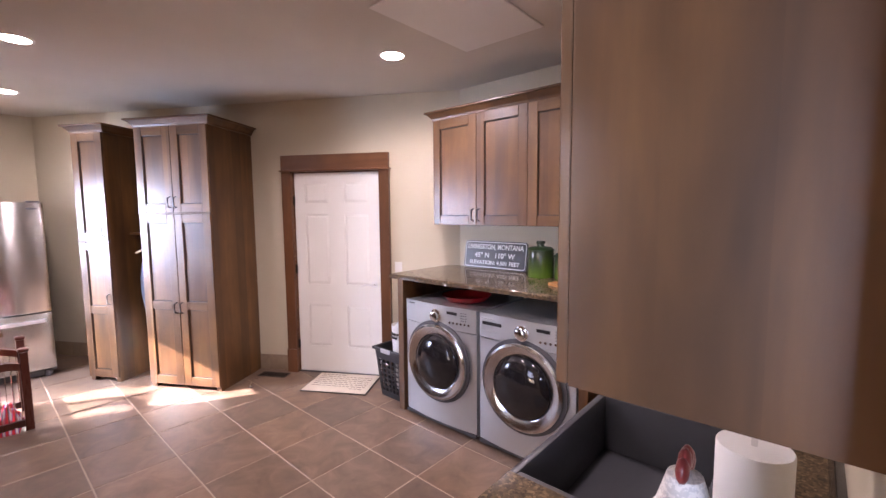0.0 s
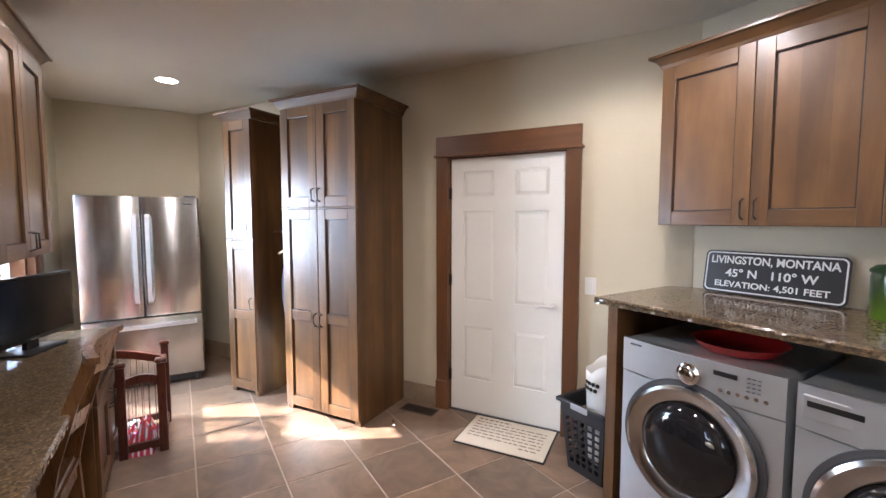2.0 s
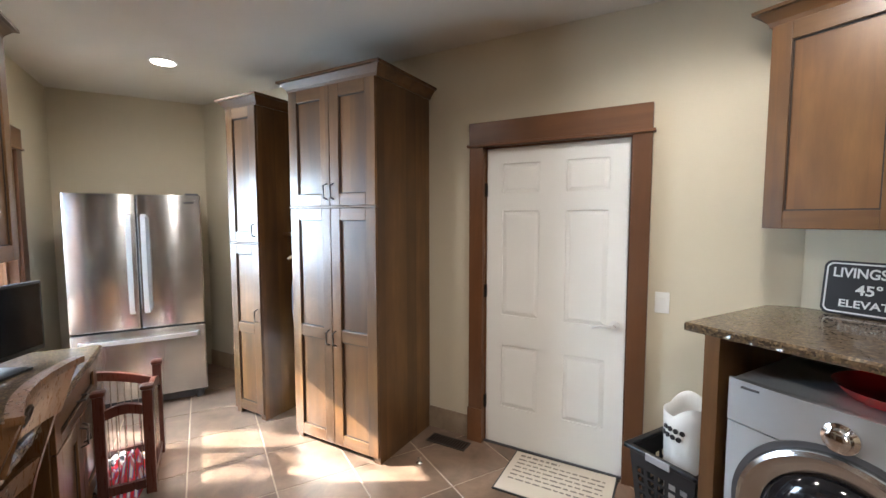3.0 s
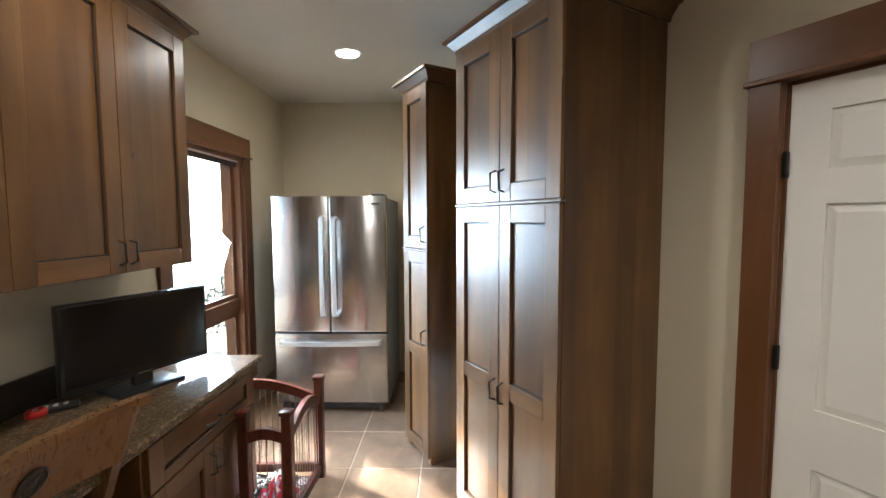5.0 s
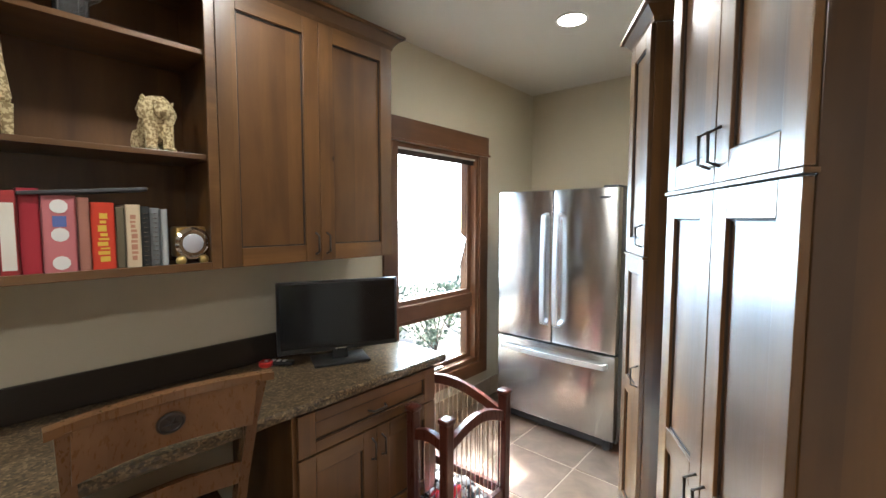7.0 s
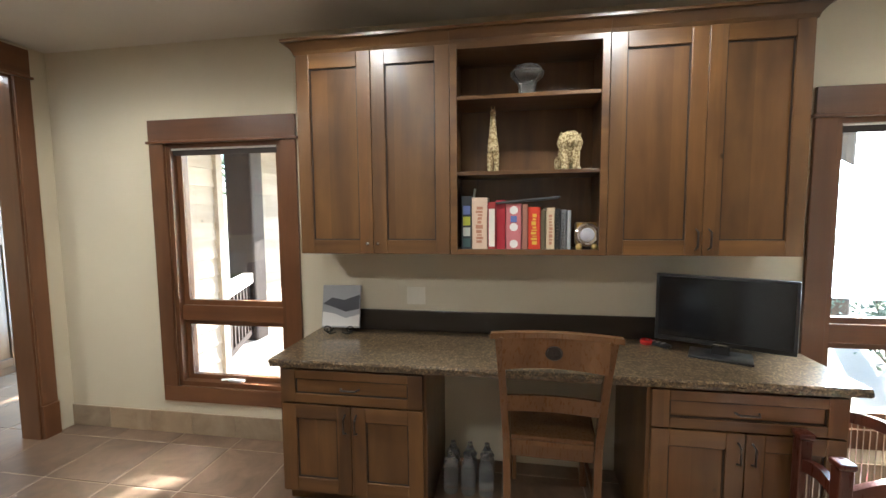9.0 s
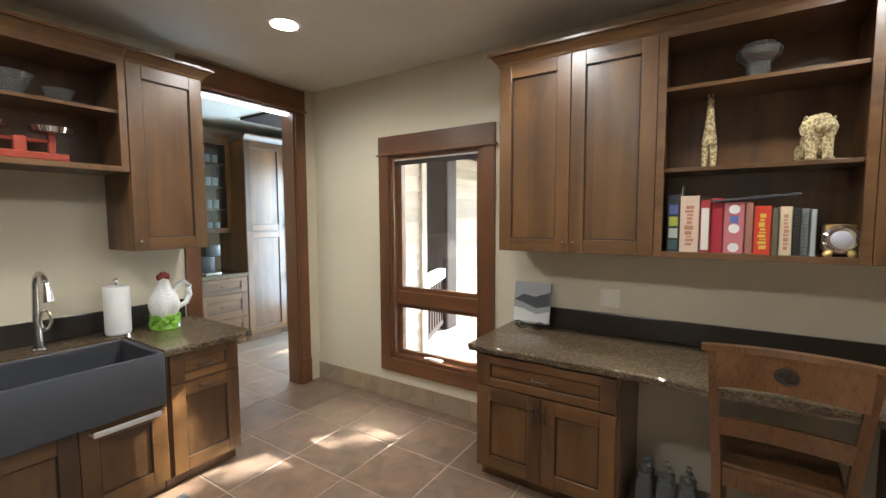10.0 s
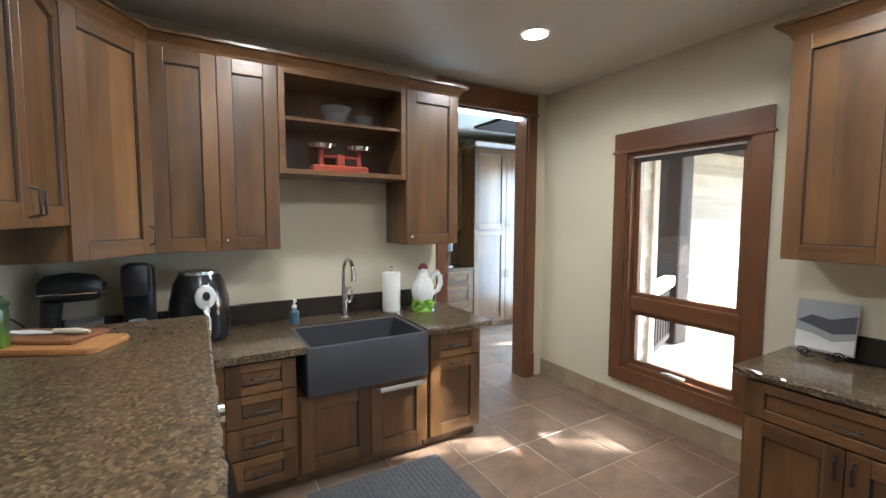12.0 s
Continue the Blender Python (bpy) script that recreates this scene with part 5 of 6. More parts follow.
def plaid(name):
    m, n, l, b = mat(name, 0.9)
    v = coords(n, l, (1, 1, 1), False)
    w1, w2 = n.new("ShaderNodeTexWave"), n.new("ShaderNodeTexWave")
    for w_, sc, ax in ((w1, 9, "X"), (w2, 7, "Y")):
        w_.inputs["Scale"].default_value, w_.inputs["Distortion"].default_value, w_.bands_direction = sc, 1.5, ax
        l.new(v, w_.inputs["Vector"])
    c = ramp(n, l, w1.outputs[0], [(0.3, (0.5, 0.02, 0.03)), (0.6, (0.08, 0.1, 0.35)), (0.9, (0.55, 0.5, 0.5))])
    l.new(mix(n, l, ramp(n, l, w2.outputs[0], [(0.55, (0.0,) * 3), (0.7, (0.7,) * 3)]), c, (0.45, 0.03, 0.04)), b.inputs["Base Color"])
    return m


solid("plaid_blanket", cloth(0.2, 0.3, 0.28, 2.0), plaid("plaid_wool"), "crumpled red and blue blanket in the pen", "blanket", pose(-4.58, 0.74, 0.0, 0, 0, 80), smooth=True)
solid("pet_bed", cloth(0.34, 0.42, 0.14, 7.0), speckled("black_white_fleece", (0.02, 0.02, 0.025), (0.5, 0.5, 0.52), 22), "black and white patterned pet bed in the pen", "pet bed", pose(-4.74, 0.62, 0.0), smooth=True)

# ---- things by the entry door ----
MATP = plain("cream_mat", (0.55, 0.47, 0.37), 0.9, var=0.1)
t = thing("door_mat", pose(-3.335, 2.95, 0.0, 0, 0, 31.5), "cream door mat with lines of faded script", "mat")
b = bmesh.new()
bx(b, -0.32, 0.32, -0.225, 0.225, 0.0, 0.008, 0.002)
part("backing", b, BLACK, t)
part("face", bx(bmesh.new(), -0.31, 0.31, -0.215, 0.215, 0.008, 0.011, 0.001), MATP, t)
INK = plain("faded_ink", (0.17, 0.14, 0.12), 0.9)
rb = random.Random(4)
for k in range(8):
    x, z = -0.27, 0.165 - k * 0.043
    end = 0.26 if k not in (0, 7) else -0.02
    if k == 7:
        x, end = 0.12, 0.24
    while x < end:
        w = rb.uniform(0.02, 0.06)
        part("script_bar", box(x, min(x + w, end), z, z + (0.012 if k else 0.018), 0.011, 0.0116), INK, t)
        x += w + 0.012

t = thing("laundry_basket", pose(-2.73, 3.17, 0), "black slotted plastic laundry basket", "basket")
W0, W1, HB = 0.125, 0.165, 0.44


def slotted(side):
    """One wall of the tapered basket with real square holes."""
    b = bmesh.new()
    cols_, rows_ = 5, 7
    def at_(u, v):
        w = W0 + (W1 - W0) * v
        return Vector((u * w, -w, v * HB))
    def quad(u0, u1, v0, v1):
        th = Vector((0, 0.004, 0))
        p = [at_(u0, v0), at_(u1, v0), at_(u1, v1), at_(u0, v1)]
        lo, hi = [b.verts.new(q) for q in p], [b.verts.new(q + th) for q in p]
        b.faces.new(lo)
        b.faces.new(list(reversed(hi)))
        for k in range(4):
            b.faces.new((lo[k], lo[(k + 1) % 4], hi[(k + 1) % 4], hi[k]))
    quad(-1, 1, 0, 0.12)
    quad(-1, 1, 0.82, 1)
    us = [-0.86 + 1.72 * k / cols_ for k in range(cols_ + 1)]
    for k in range(rows_):
        v0, v1 = 0.12 + 0.7 * k / rows_, 0.12 + 0.7 * (k + 1) / rows_
        quad(-1, 1, v1 - 0.03, v1)
        edges = [-1] + us + [1]
        for q in range(cols_ + 1):
            c = us[q]
            quad(max(-1, c - 0.06), min(1, c + 0.06), v0, v1 - 0.03)
        quad(-1, -0.9, v0, v1 - 0.03)
        quad(0.9, 1, v0, v1 - 0.03)
    bmesh.ops.rotate(b, verts=b.verts, cent=(0, 0, 0), matrix=Matrix.Rotation(radians(90 * side), 3, "Z"))
    return b


for k in range(4):
    part("slotted_wall", slotted(k), BLACK, t)
b = bmesh.new()
for k in range(4):
    r = bx(bmesh.new(), -0.185, 0.185, -0.185, -0.158, HB - 0.012, HB + 0.012, 0.005)
    bmesh.ops.rotate(r, verts=r.verts, cent=(0, 0, 0), matrix=Matrix.Rotation(radians(90 * k), 3, "Z"))
    d = bpy.data.meshes.new("rim_piece")
    r.to_mesh(d)
    r.free()
    b.from_mesh(d)
    bpy.data.meshes.remove(d)
part("rim", b, BLACK, t)
part("bottom", box(-W0, W0, -W0, W0, 0.0, 0.006), BLACK, t)
part("grip", bx(bmesh.new(), -0.06, 0.06, -0.192, -0.184, HB - 0.02, HB + 0.016, 0.003), plain("grey_grip", (0.35, 0.35, 0.37), 0.4), t)
t = thing("flexible_tub", pose(-2.70, 3.2, 0.08), "white plastic tub with round holes in the basket", "tub")
b = bmesh.new()
n = 40
rings = []
for z in (0.0, 0.2, 0.42, 0.5, 0.56):
    ring = []
    for k in range(n):
        a = 2 * math.pi * k / n
        r = 0.105 + z * 0.035
        top = 0.0 if z < 0.4 else 0.06 * max(0.0, math.cos(2 * (a - 2.2))) * (z - 0.4) / 0.16
        ring.append(b.verts.new((r * math.cos(a), r * math.sin(a), z + top)))
    rings.append(ring)
for a, c in zip(rings, rings[1:]):
    for k in range(n):
        b.faces.new((a[k], a[(k + 1) % n], c[(k + 1) % n], c[k]))
b.faces.new(rings[0])
tub = part("shell", b, WHITEP, t, "", True)
mod = tub.modifiers.new("thickness", "SOLIDIFY")
mod.thickness = 0.004
for k in range(4):
    for j in range(2):
        a = -2.2 + 0.24 * k + 0.12 * j
        b = bmesh.new()
        cyl(b, (0, 0, 0), 0.012, 0.006, seg=14)
        r = 0.118
        part("hole", b, BLACK, tub, "dark round hole", at=Matrix.Translation((r * math.cos(a) * 0.999 + 0.006 * math.cos(a), r * math.sin(a) * 0.999 + 0.006 * math.sin(a), 0.46 + 0.035 * j)) @ Matrix.Rotation(a, 4, "Z") @ Matrix.Rotation(radians(90), 4, "Y"))

p = U * -0.862 + N * -4.475
t = thing("light_switch", pose(p.x, p.y, 1.10, 0, 0, A), "white rocker light switch beside the door", "light switch")
part("plate", bx(bmesh.new(), -0.037, 0.037, -0.006, 0.0, -0.06, 0.06, 0.002), WHITEP, t)
part("rocker", bx(bmesh.new(), -0.017, 0.017, -0.010, -0.006, -0.033, 0.033, 0.002), WHITEP, t)
t = thing("floor_vent", angled(-2.16, -4.33, 0.0), "brown metal floor register by the wall", "vent")
part("frame", bx(bmesh.new(), -0.15, 0.15, -0.06, 0.06, 0.0, 0.005, 0.001), BRONZE, t)
for k in range(14):
    part("slat", box(-0.135 + k * 0.02, -0.125 + k * 0.02, -0.045, 0.045, 0.005, 0.008), SLAT_SHADOW, t)
b = bmesh.new()
lathe(b, [(0.018, 0), (0.02, 0.004), (0.008, 0.016), (0.012, 0.034), (0.001, 0.036)], 16)
solid("door_stop", b, NICKEL, "small metal door stop on the floor", "door stop", pose(-3.93, 2.34, 0.0), smooth=True)

# hanging things in the gap between the tall cabinets
t = thing("hanging_coat", angled(-3.285, -4.1, 0.0), "dark coat on a wooden hanger with a blue lining", "coat")
b = bmesh.new()
rings = []
for z, w, d in ((1.22, 0.03, 0.03), (1.16, 0.11, 0.07), (1.02, 0.13, 0.09), (0.85, 0.12, 0.1), (0.66, 0.10, 0.08), (0.62, 0.02, 0.02)):
    rings.append([b.verts.new((w * math.cos(a) * (1 + 0.12 * math.sin(5 * a + z * 9)), d * math.sin(a) * (1 + 0.1 * math.cos(4 * a)), z)) for a in [2 * math.pi * k / 24 for k in range(24)]])
for a, c in zip(rings, rings[1:]):
    for k in range(24):
        b.faces.new((a[k], a[(k + 1) % 24], c[(k + 1) % 24], c[k]))
b.faces.new(rings[0])
b.faces.new(list(reversed(rings[-1])))
part("coat_body", b, plain("navy_cloth", (0.03, 0.035, 0.05), 0.9), t, "", True)
b = bmesh.new()
ball(b, (-0.04, -0.04, 1.10), 0.045, 0.9, 0.6, 1.0, 2)
part("lining", b, plain("blue_cloth", (0.07, 0.08, 0.36), 0.7), t, "bright blue lining", True)
b = bmesh.new()
tube(b, [(-0.13, -0.06, 1.26), (-0.08, -0.02, 1.3), (0.0, 0, 1.30), (0.1, 0.04, 1.24)], 0.012, 8)
tube(b, [(0.0, 0, 1.30), (0.0, 0, 1.38), (0.03, 0, 1.41), (0.05, 0, 1.38)], 0.003, 6)
part("hanger", b, plain("pale_wood", (0.5, 0.4, 0.26), 0.5), t, "", True)
part("hook_rail", box(-0.255, 0.128, 0.0, 0.44, 1.44, 1.46), CAB, t)
t = thing("folded_board", angled(-3.22, -3.95, 0.0), "white folded board standing between the tall cabinets", "board")
for k in range(2):
    part("panel", bx(bmesh.new(), -0.035 + k * 0.04, -0.01 + k * 0.04, 0.0, 0.38, 0.0, 0.78 + 0.03 * k, 0.003), WHITE, t)

# ---- laundry counter ----
t = thing("place_sign", pose(-2.075, 3.665, LZ + 0.001, -9, 0, 0), "black metal sign with white border and lettering", "sign")
SIGNB = plain("sign_black", (0.015, 0.015, 0.018), 0.35, bumps=0)
SIGNW = plain("sign_white", (0.75, 0.75, 0.73), 0.4, var=0.03, bumps=0)


def rounded(w, h, r, n=6):
    return [(sx * (w - r) + r * math.cos(a), sz * (h - r) + r * math.sin(a)) for sx, sz, a0 in ((1, 1, 0), (-1, 1, 90), (-1, -1, 180), (1, -1, 270)) for a in [radians(a0 + 90 * k / n) for k in range(n + 1)]]


b = bmesh.new()
prism(b, [(x_, z_ + 0.125) for x_, z_ in rounded(0.325, 0.122, 0.03)], 0, 0.004, "Y")
part("plate", b, SIGNB, t)
b = bmesh.new()
o, i = [[b.verts.new((x_, y_, z_ + 0.125)) for x_, z_ in rounded(w, h, r)] for w, h, r, y_ in ((0.316, 0.113, 0.026, -0.001), (0.309, 0.106, 0.021, -0.001))]
for k in range(len(o)):
    j = (k + 1) % len(o)
    b.faces.new((o[k], o[j], i[j], i[k]))
part("border", b, SIGNW, t)


def words(text, x, z, height, width, parent, material, y=-0.0012):
    c = bpy.data.curves.new("lettering", "FONT")
    c.body, c.align_x, c.extrude, c.offset = text, "CENTER", 0.0004, 0.022
    ob = bpy.data.objects.new("lettering", c)
    me = bpy.data.meshes.new_from_object(ob)
    bpy.data.objects.remove(ob)
    xs, ys = [v.co.x for v in me.vertices], [v.co.y for v in me.vertices]
    sx, sy = width / (max(xs) - min(xs)), height / (max(ys) - min(ys))
    cx, y0 = (max(xs) + min(xs)) / 2, min(ys)
    for v in me.vertices:
        v.co = ((v.co.x - cx) * sx + x, y - v.co.z, (v.co.y - y0) * sy + z)
    me.materials.append(material)
    ob = new("lettering", me)
    ob.parent = parent
    b = bmesh.new()
    b.from_mesh(me)
    bmesh.ops.recalc_face_normals(b, faces=b.faces)
    b.to_mesh(me)
    b.free()
    return ob


words("LIVINGSTON, MONTANA", 0, 0.165, 0.052, 0.58, t, SIGNW)
words("45° N   110° W", 0, 0.098, 0.048, 0.42, t, SIGNW)
words("ELEVATION: 4,501 FEET", 0, 0.034, 0.040, 0.52, t, SIGNW)

def drip_glaze(name, low, high):
    """Ceramic glaze, pale green below and running to dark at the shoulder."""
    m, n, l, b = mat(name, 0.1, 0, 0.6)
    v = coords(n, l, jitter=False)
    sep, run, add = n.new("ShaderNodeSeparateXYZ"), noise_tex(n, l, coords(n, l, (26, 26, 3)), 1.0, 3), n.new("ShaderNodeMath")
    l.new(v, sep.inputs[0])
    add.operation, add.inputs[2].default_value = "MULTIPLY_ADD", 0.0
    add.inputs[1].default_value = 0.16
    l.new(run, add.inputs[0])
    l.new(sep.outputs[2], add.inputs[2])
    l.new(ramp(n, l, add.outputs[0], [(0.09, low), (0.17, tuple((p + 2 * q) / 3 for p, q in zip(low, high))), (0.24, high)]), b.inputs["Base Color"])
    return m


GREEN = drip_glaze("green_glaze", (0.085, 0.17, 0.014), (0.012, 0.028, 0.008))
LIDG = plain("dark_green_glaze", (0.012, 0.03, 0.01), 0.15, coat=0.5, bumps=0)
for x, y, r, h in ((-1.555, 3.55, 0.098, 0.20), (-1.36, 3.58, 0.085, 0.16), (-1.175, 3.57, 0.078, 0.145), (-1.035, 3.6, 0.066, 0.12)):
    t = thing("canister", pose(x, y, LZ), "glossy green ceramic canister with a dark lid", "canister", "green canisters")
    b = bmesh.new()
    lathe(b, [(r * 0.93, 0), (r, 0.01), (r, h * 0.9), (r * 0.96, h)], 32)
    part("jar", b, GREEN, t, "", True)
    b = bmesh.new()
    lathe(b, [(r * 1.03, h), (r * 1.04, h + 0.012), (r * 0.85, h + 0.03), (r * 0.3, h + 0.036), (r * 0.26, h + 0.05), (r * 0.36, h + 0.062), (r * 0.3, h + 0.076), (0.001, h + 0.078)], 28)
    part("lid", b, LIDG, t, "dark green knobbed lid", True)
BOARD = wood("board_wood", (0.30, 0.13, 0.05), (0.44, 0.22, 0.08), (0.55, 0.30, 0.12), 0.4, grain=(0.8, 9, 9), coat=0, knots=False)
BOARD2 = wood("dark_board_wood", (0.12, 0.05, 0.025), (0.2, 0.085, 0.04), (0.27, 0.13, 0.06), 0.4, grain=(0.8, 9, 9), coat=0, knots=False)
t = thing("cutting_board", pose(-1.19, 3.377, LZ, 0, 0, 65), "pale wooden cutting board with rounded corners", "cutting board", "cutting boards")
b = bmesh.new()
prism(b, [(-0.18, -0.075), (-0.16, -0.096), (0.16, -0.096), (0.18, -0.075), (0.18, 0.075), (0.16, 0.096), (-0.16, 0.096), (-0.18, 0.075)], 0, 0.018)
bmesh.ops.bevel(b, geom=list(b.edges), offset=0.004, segments=2, affect="EDGES")
part("slab", b, BOARD, t, "", True)
t = thing("cutting_board", pose(-1.12, 3.415, LZ + 0.0182, 0, 0, 60), "smaller dark wooden cutting board on a paler one", "cutting board", "cutting boards")
part("slab", bx(bmesh.new(), -0.15, 0.15, -0.08, 0.08, 0, 0.014, 0.004), BOARD2, t, "", True)
t = thing("cheese_spreader", pose(-1.11, 3.43, LZ + 0.0326, 0, 0, 60), "white serving knife on the cutting boards", "knife")
b = bmesh.new()
tube(b, [(-0.16, 0, 0.009), (-0.12, 0, 0.011), (-0.04, 0, 0.01)], [0.006, 0.011, 0.008], 10)
part("grip", b, plain("ivory_grip", (0.65, 0.55, 0.42), 0.4), t, "", True)
b = bmesh.new()
prism(b, [(-0.04, -0.01), (0.06, -0.028), (0.13, -0.018), (0.15, 0.004), (0.06, 0.02), (-0.04, 0.01)], 0.003, 0.006)
part("blade", b, WHITEP, t)
b = bmesh.new()
lathe(b, [(0.10, 0), (0.15, 0.012), (0.185, 0.05), (0.192, 0.055), (0.18, 0.052), (0.145, 0.016), (0.1, 0.006)], 40)
solid("red_dish", b, plain("red_enamel", (0.36, 0.012, 0.012), 0.2, coat=0.4, bumps=0), "red enamel dish on top of the washer", "dish", pose(-2.0, 3.2, 0.9455), smooth=True)

# corner counter beside the dryer
t = thing("tissue_box", pose(-0.83, 3.60, 0.85), "blue patterned tissue box with a white tissue", "tissue box")
part("box", bx(bmesh.new(), -0.065, 0.065, -0.065, 0.065, 0, 0.13, 0.004), speckled("blue_print", (0.02, 0.03, 0.16), (0.12, 0.14, 0.34), 40), t)
part("tissue", cloth(0.08, 0.08, 0.09, 4.0, 10), WHITEP, t, "", True, at=Matrix.Translation((0, 0, 0.13)))
t = thing("bread_basket", pose(-0.62, 3.55, 0.85), "round wire basket holding bread", "basket")
for k in range(14):
    a = 2 * math.pi * k / 14
    b = bmesh.new()
    tube(b, [(0.09 * math.cos(a), 0.09 * math.sin(a), 0.004), (0.13 * math.cos(a), 0.13 * math.sin(a), 0.04), (0.145 * math.cos(a), 0.145 * math.sin(a), 0.1)], 0.0025, 6)
    part("wire", b, IRON, t)
for r, z in ((0.09, 0.004), (0.145, 0.1), (0.132, 0.05)):
    b = bmesh.new()
    tube(b, [(r * math.cos(2 * math.pi * k / 28), r * math.sin(2 * math.pi * k / 28), z) for k in range(29)], 0.003, 6)
    part("hoop", b, IRON, t)
b = bmesh.new()
tube(b, [(0.12 * math.cos(a), 0.12 * math.sin(a) + 0.13 * 0, 0.1 + 0.2 * math.sin(q)) for a, q in [(math.pi * k / 12, math.pi * k / 12) for k in range(13)]], 0.004, 6)
part("hanging_handle", b, IRON, t)
CRUST = plain("bread_crust", (0.52, 0.27, 0.11), 0.75, var=0.3, bumps=0.2)
for x, y, z, a, l in ((-0.03, 0.0, 0.09, 30, 0.13), (0.05, 0.03, 0.1, -40, 0.1), (0.03, -0.06, 0.08, 5, 0.1)):
    b = bmesh.new()
    ball(b, (0, 0, 0), l * 0.5, 1.5, 0.75, 0.6, 3)
    solid("bread_roll", b, CRUST, "golden bread roll in the wire basket", "bread", pose(-0.62 + x, 3.55 + y, 0.85 + z, 0, 8, a), "bread rolls", smooth=True)

# appliances on the sink counter
t = thing("stand_mixer", pose(-0.3, 3.51, 0.85, 0, 0, 90) @ Matrix.Diagonal((0.7, 0.85, 1.25, 1)), "black stand mixer with a clear glass bowl", "mixer")
b = bmesh.new()
bx(b, -0.11, 0.2, -0.1, 0.1, 0, 0.035, 0.015)
part("base", b, BLACK, t, "", True)
b = bmesh.new()
tube(b, [(0.12, 0, 0.03), (0.13, 0, 0.14), (0.11, 0, 0.24)], [0.075, 0.055, 0.06], 20)
part("column", b, BLACK, t, "", True)
b = bmesh.new()
tube(b, [(0.18, 0, 0.29), (0.14, 0, 0.29), (0.0, 0, 0.295), (-0.13, 0, 0.29), (-0.17, 0, 0.285)], [0.03, 0.055, 0.06, 0.052, 0.034], 24)
head = part("head", b, BLACK, t, "", True)
b = bmesh.new()
cyl(b, (-0.165, 0, 0.285), 0.025, -0.03, axis="X")
part("hub_cap", b, CHROME, head, "", True)
part("band", bx(bmesh.new(), -0.15, 0.17, -0.061, 0.061, 0.27, 0.277, 0.003), CHROME, head)
b = bmesh.new()
lathe(b, [(0.055, 0.036), (0.085, 0.05), (0.105, 0.11), (0.11, 0.16), (0.106, 0.16), (0.1, 0.11), (0.05, 0.045)], 32, (-0.06, 0, 0))
part("bowl", b, PLASTIC, t, "clear glass bowl", True)
t = thing("coffee_maker", pose(-0.15, 3.26, 0.85, 0, 0, -90) @ Matrix.Diagonal((1.05, 1.15, 1.3, 1)), "tall black pod coffee maker", "coffee maker")
part("tower", bx(bmesh.new(), -0.07, 0.07, 0.0, 0.13, 0, 0.34, 0.02), BLACK, t, "", True)
part("head", bx(bmesh.new(), -0.06, 0.06, -0.11, 0.0, 0.22, 0.36, 0.025), BLACK, t, "", True)
part("drip_tray", bx(bmesh.new(), -0.06, 0.06, -0.12, 0.0, 0, 0.03, 0.006), DGREY, t)
b = bmesh.new()
lathe(b, [(0.03, 0.03), (0.034, 0.04), (0.04, 0.12), (0.036, 0.12), (0.03, 0.045)], 18, (0, -0.06, 0))
part("cup", b, CLEAR, t, "", True)
t = thing("air_fryer", pose(-0.17, 2.965, 0.85, 0, 0, -80) @ Matrix.Diagonal((1.04, 1.04, 1.36, 1)), "glossy black rounded air fryer with a silver dial", "air fryer")
b = bmesh.new()
lathe(b, [(0.12, 0.0), (0.145, 0.012), (0.155, 0.08), (0.148, 0.17), (0.125, 0.25), (0.10, 0.285)], 40)
part("shell", b, plain("gloss_black", (0.008, 0.008, 0.01), 0.08, coat=0.6, bumps=0), t, "", True)
b = bmesh.new()
lathe(b, [(0.10, 0.285), (0.098, 0.297), (0.06, 0.3), (0.001, 0.3)], 32)
part("top_plate", b, NICKEL, t, "brushed metal top", True)
b = bmesh.new()
lathe(b, [(0.05, 0), (0.05, 0.016), (0.04, 0.022), (0.022, 0.022), (0.02, 0.03), (0.001, 0.03)], 32, (0, -0.146, 0.2), Matrix.Rotation(radians(100), 4, "X"))
part("dial", b, WHITEP, t, "pale round dial", True)
b = bmesh.new()
cyl(b, (0, -0.173, 0.205), 0.018, -0.01, axis="Y")
part("dial_knob", b, BLACK, t)
b = bmesh.new()
tube(b, [(0, -0.15, 0.15), (0, -0.185, 0.145), (0, -0.195, 0.11), (0, -0.19, 0.045)], [0.014, 0.016, 0.017, 0.014], 12)
part("basket_handle", b, WHITEP, t, "silver basket handle", True)

# round the sink
t = thing("faucet", pose(-0.07, 2.07, 0.85) @ Matrix.Scale(1.1, 4), "brushed nickel pull-down faucet with an arched spout", "faucet")
b = bmesh.new()
lathe(b, [(0.03, 0), (0.03, 0.006), (0.022, 0.014)], 24)
part("base", b, NICKEL, t, "", True)
b = bmesh.new()
arc = [(-0.095 + 0.095 * math.cos(a), 0, 0.31 + 0.08 * math.sin(a)) for a in [math.pi * k / 10 for k in range(11)]]
tube(b, [(0, 0, 0.0), (0.004, 0, 0.1), (0.004, 0, 0.22)] + arc[:9], [0.021, 0.019, 0.015] + [0.012] * 9, 14)
part("spout", b, NICKEL, t, "", True)
b = bmesh.new()
tube(b, [(-0.178, 0, 0.345), (-0.195, 0, 0.31), (-0.205, 0, 0.265)], [0.012, 0.017, 0.021], 14)
part("spray_head", b, NICKEL, t, "", True)
b = bmesh.new()
loop = [(-0.01, -0.03 - 0.02 * math.sin(a), 0.15 - 0.05 * math.cos(a)) for a in [2 * math.pi * k / 16 for k in range(17)]]
tube(b, [(0, -0.015, 0.09)] + loop, 0.007, 8)
part("lever", b, NICKEL, t, "looped lever handle", True)
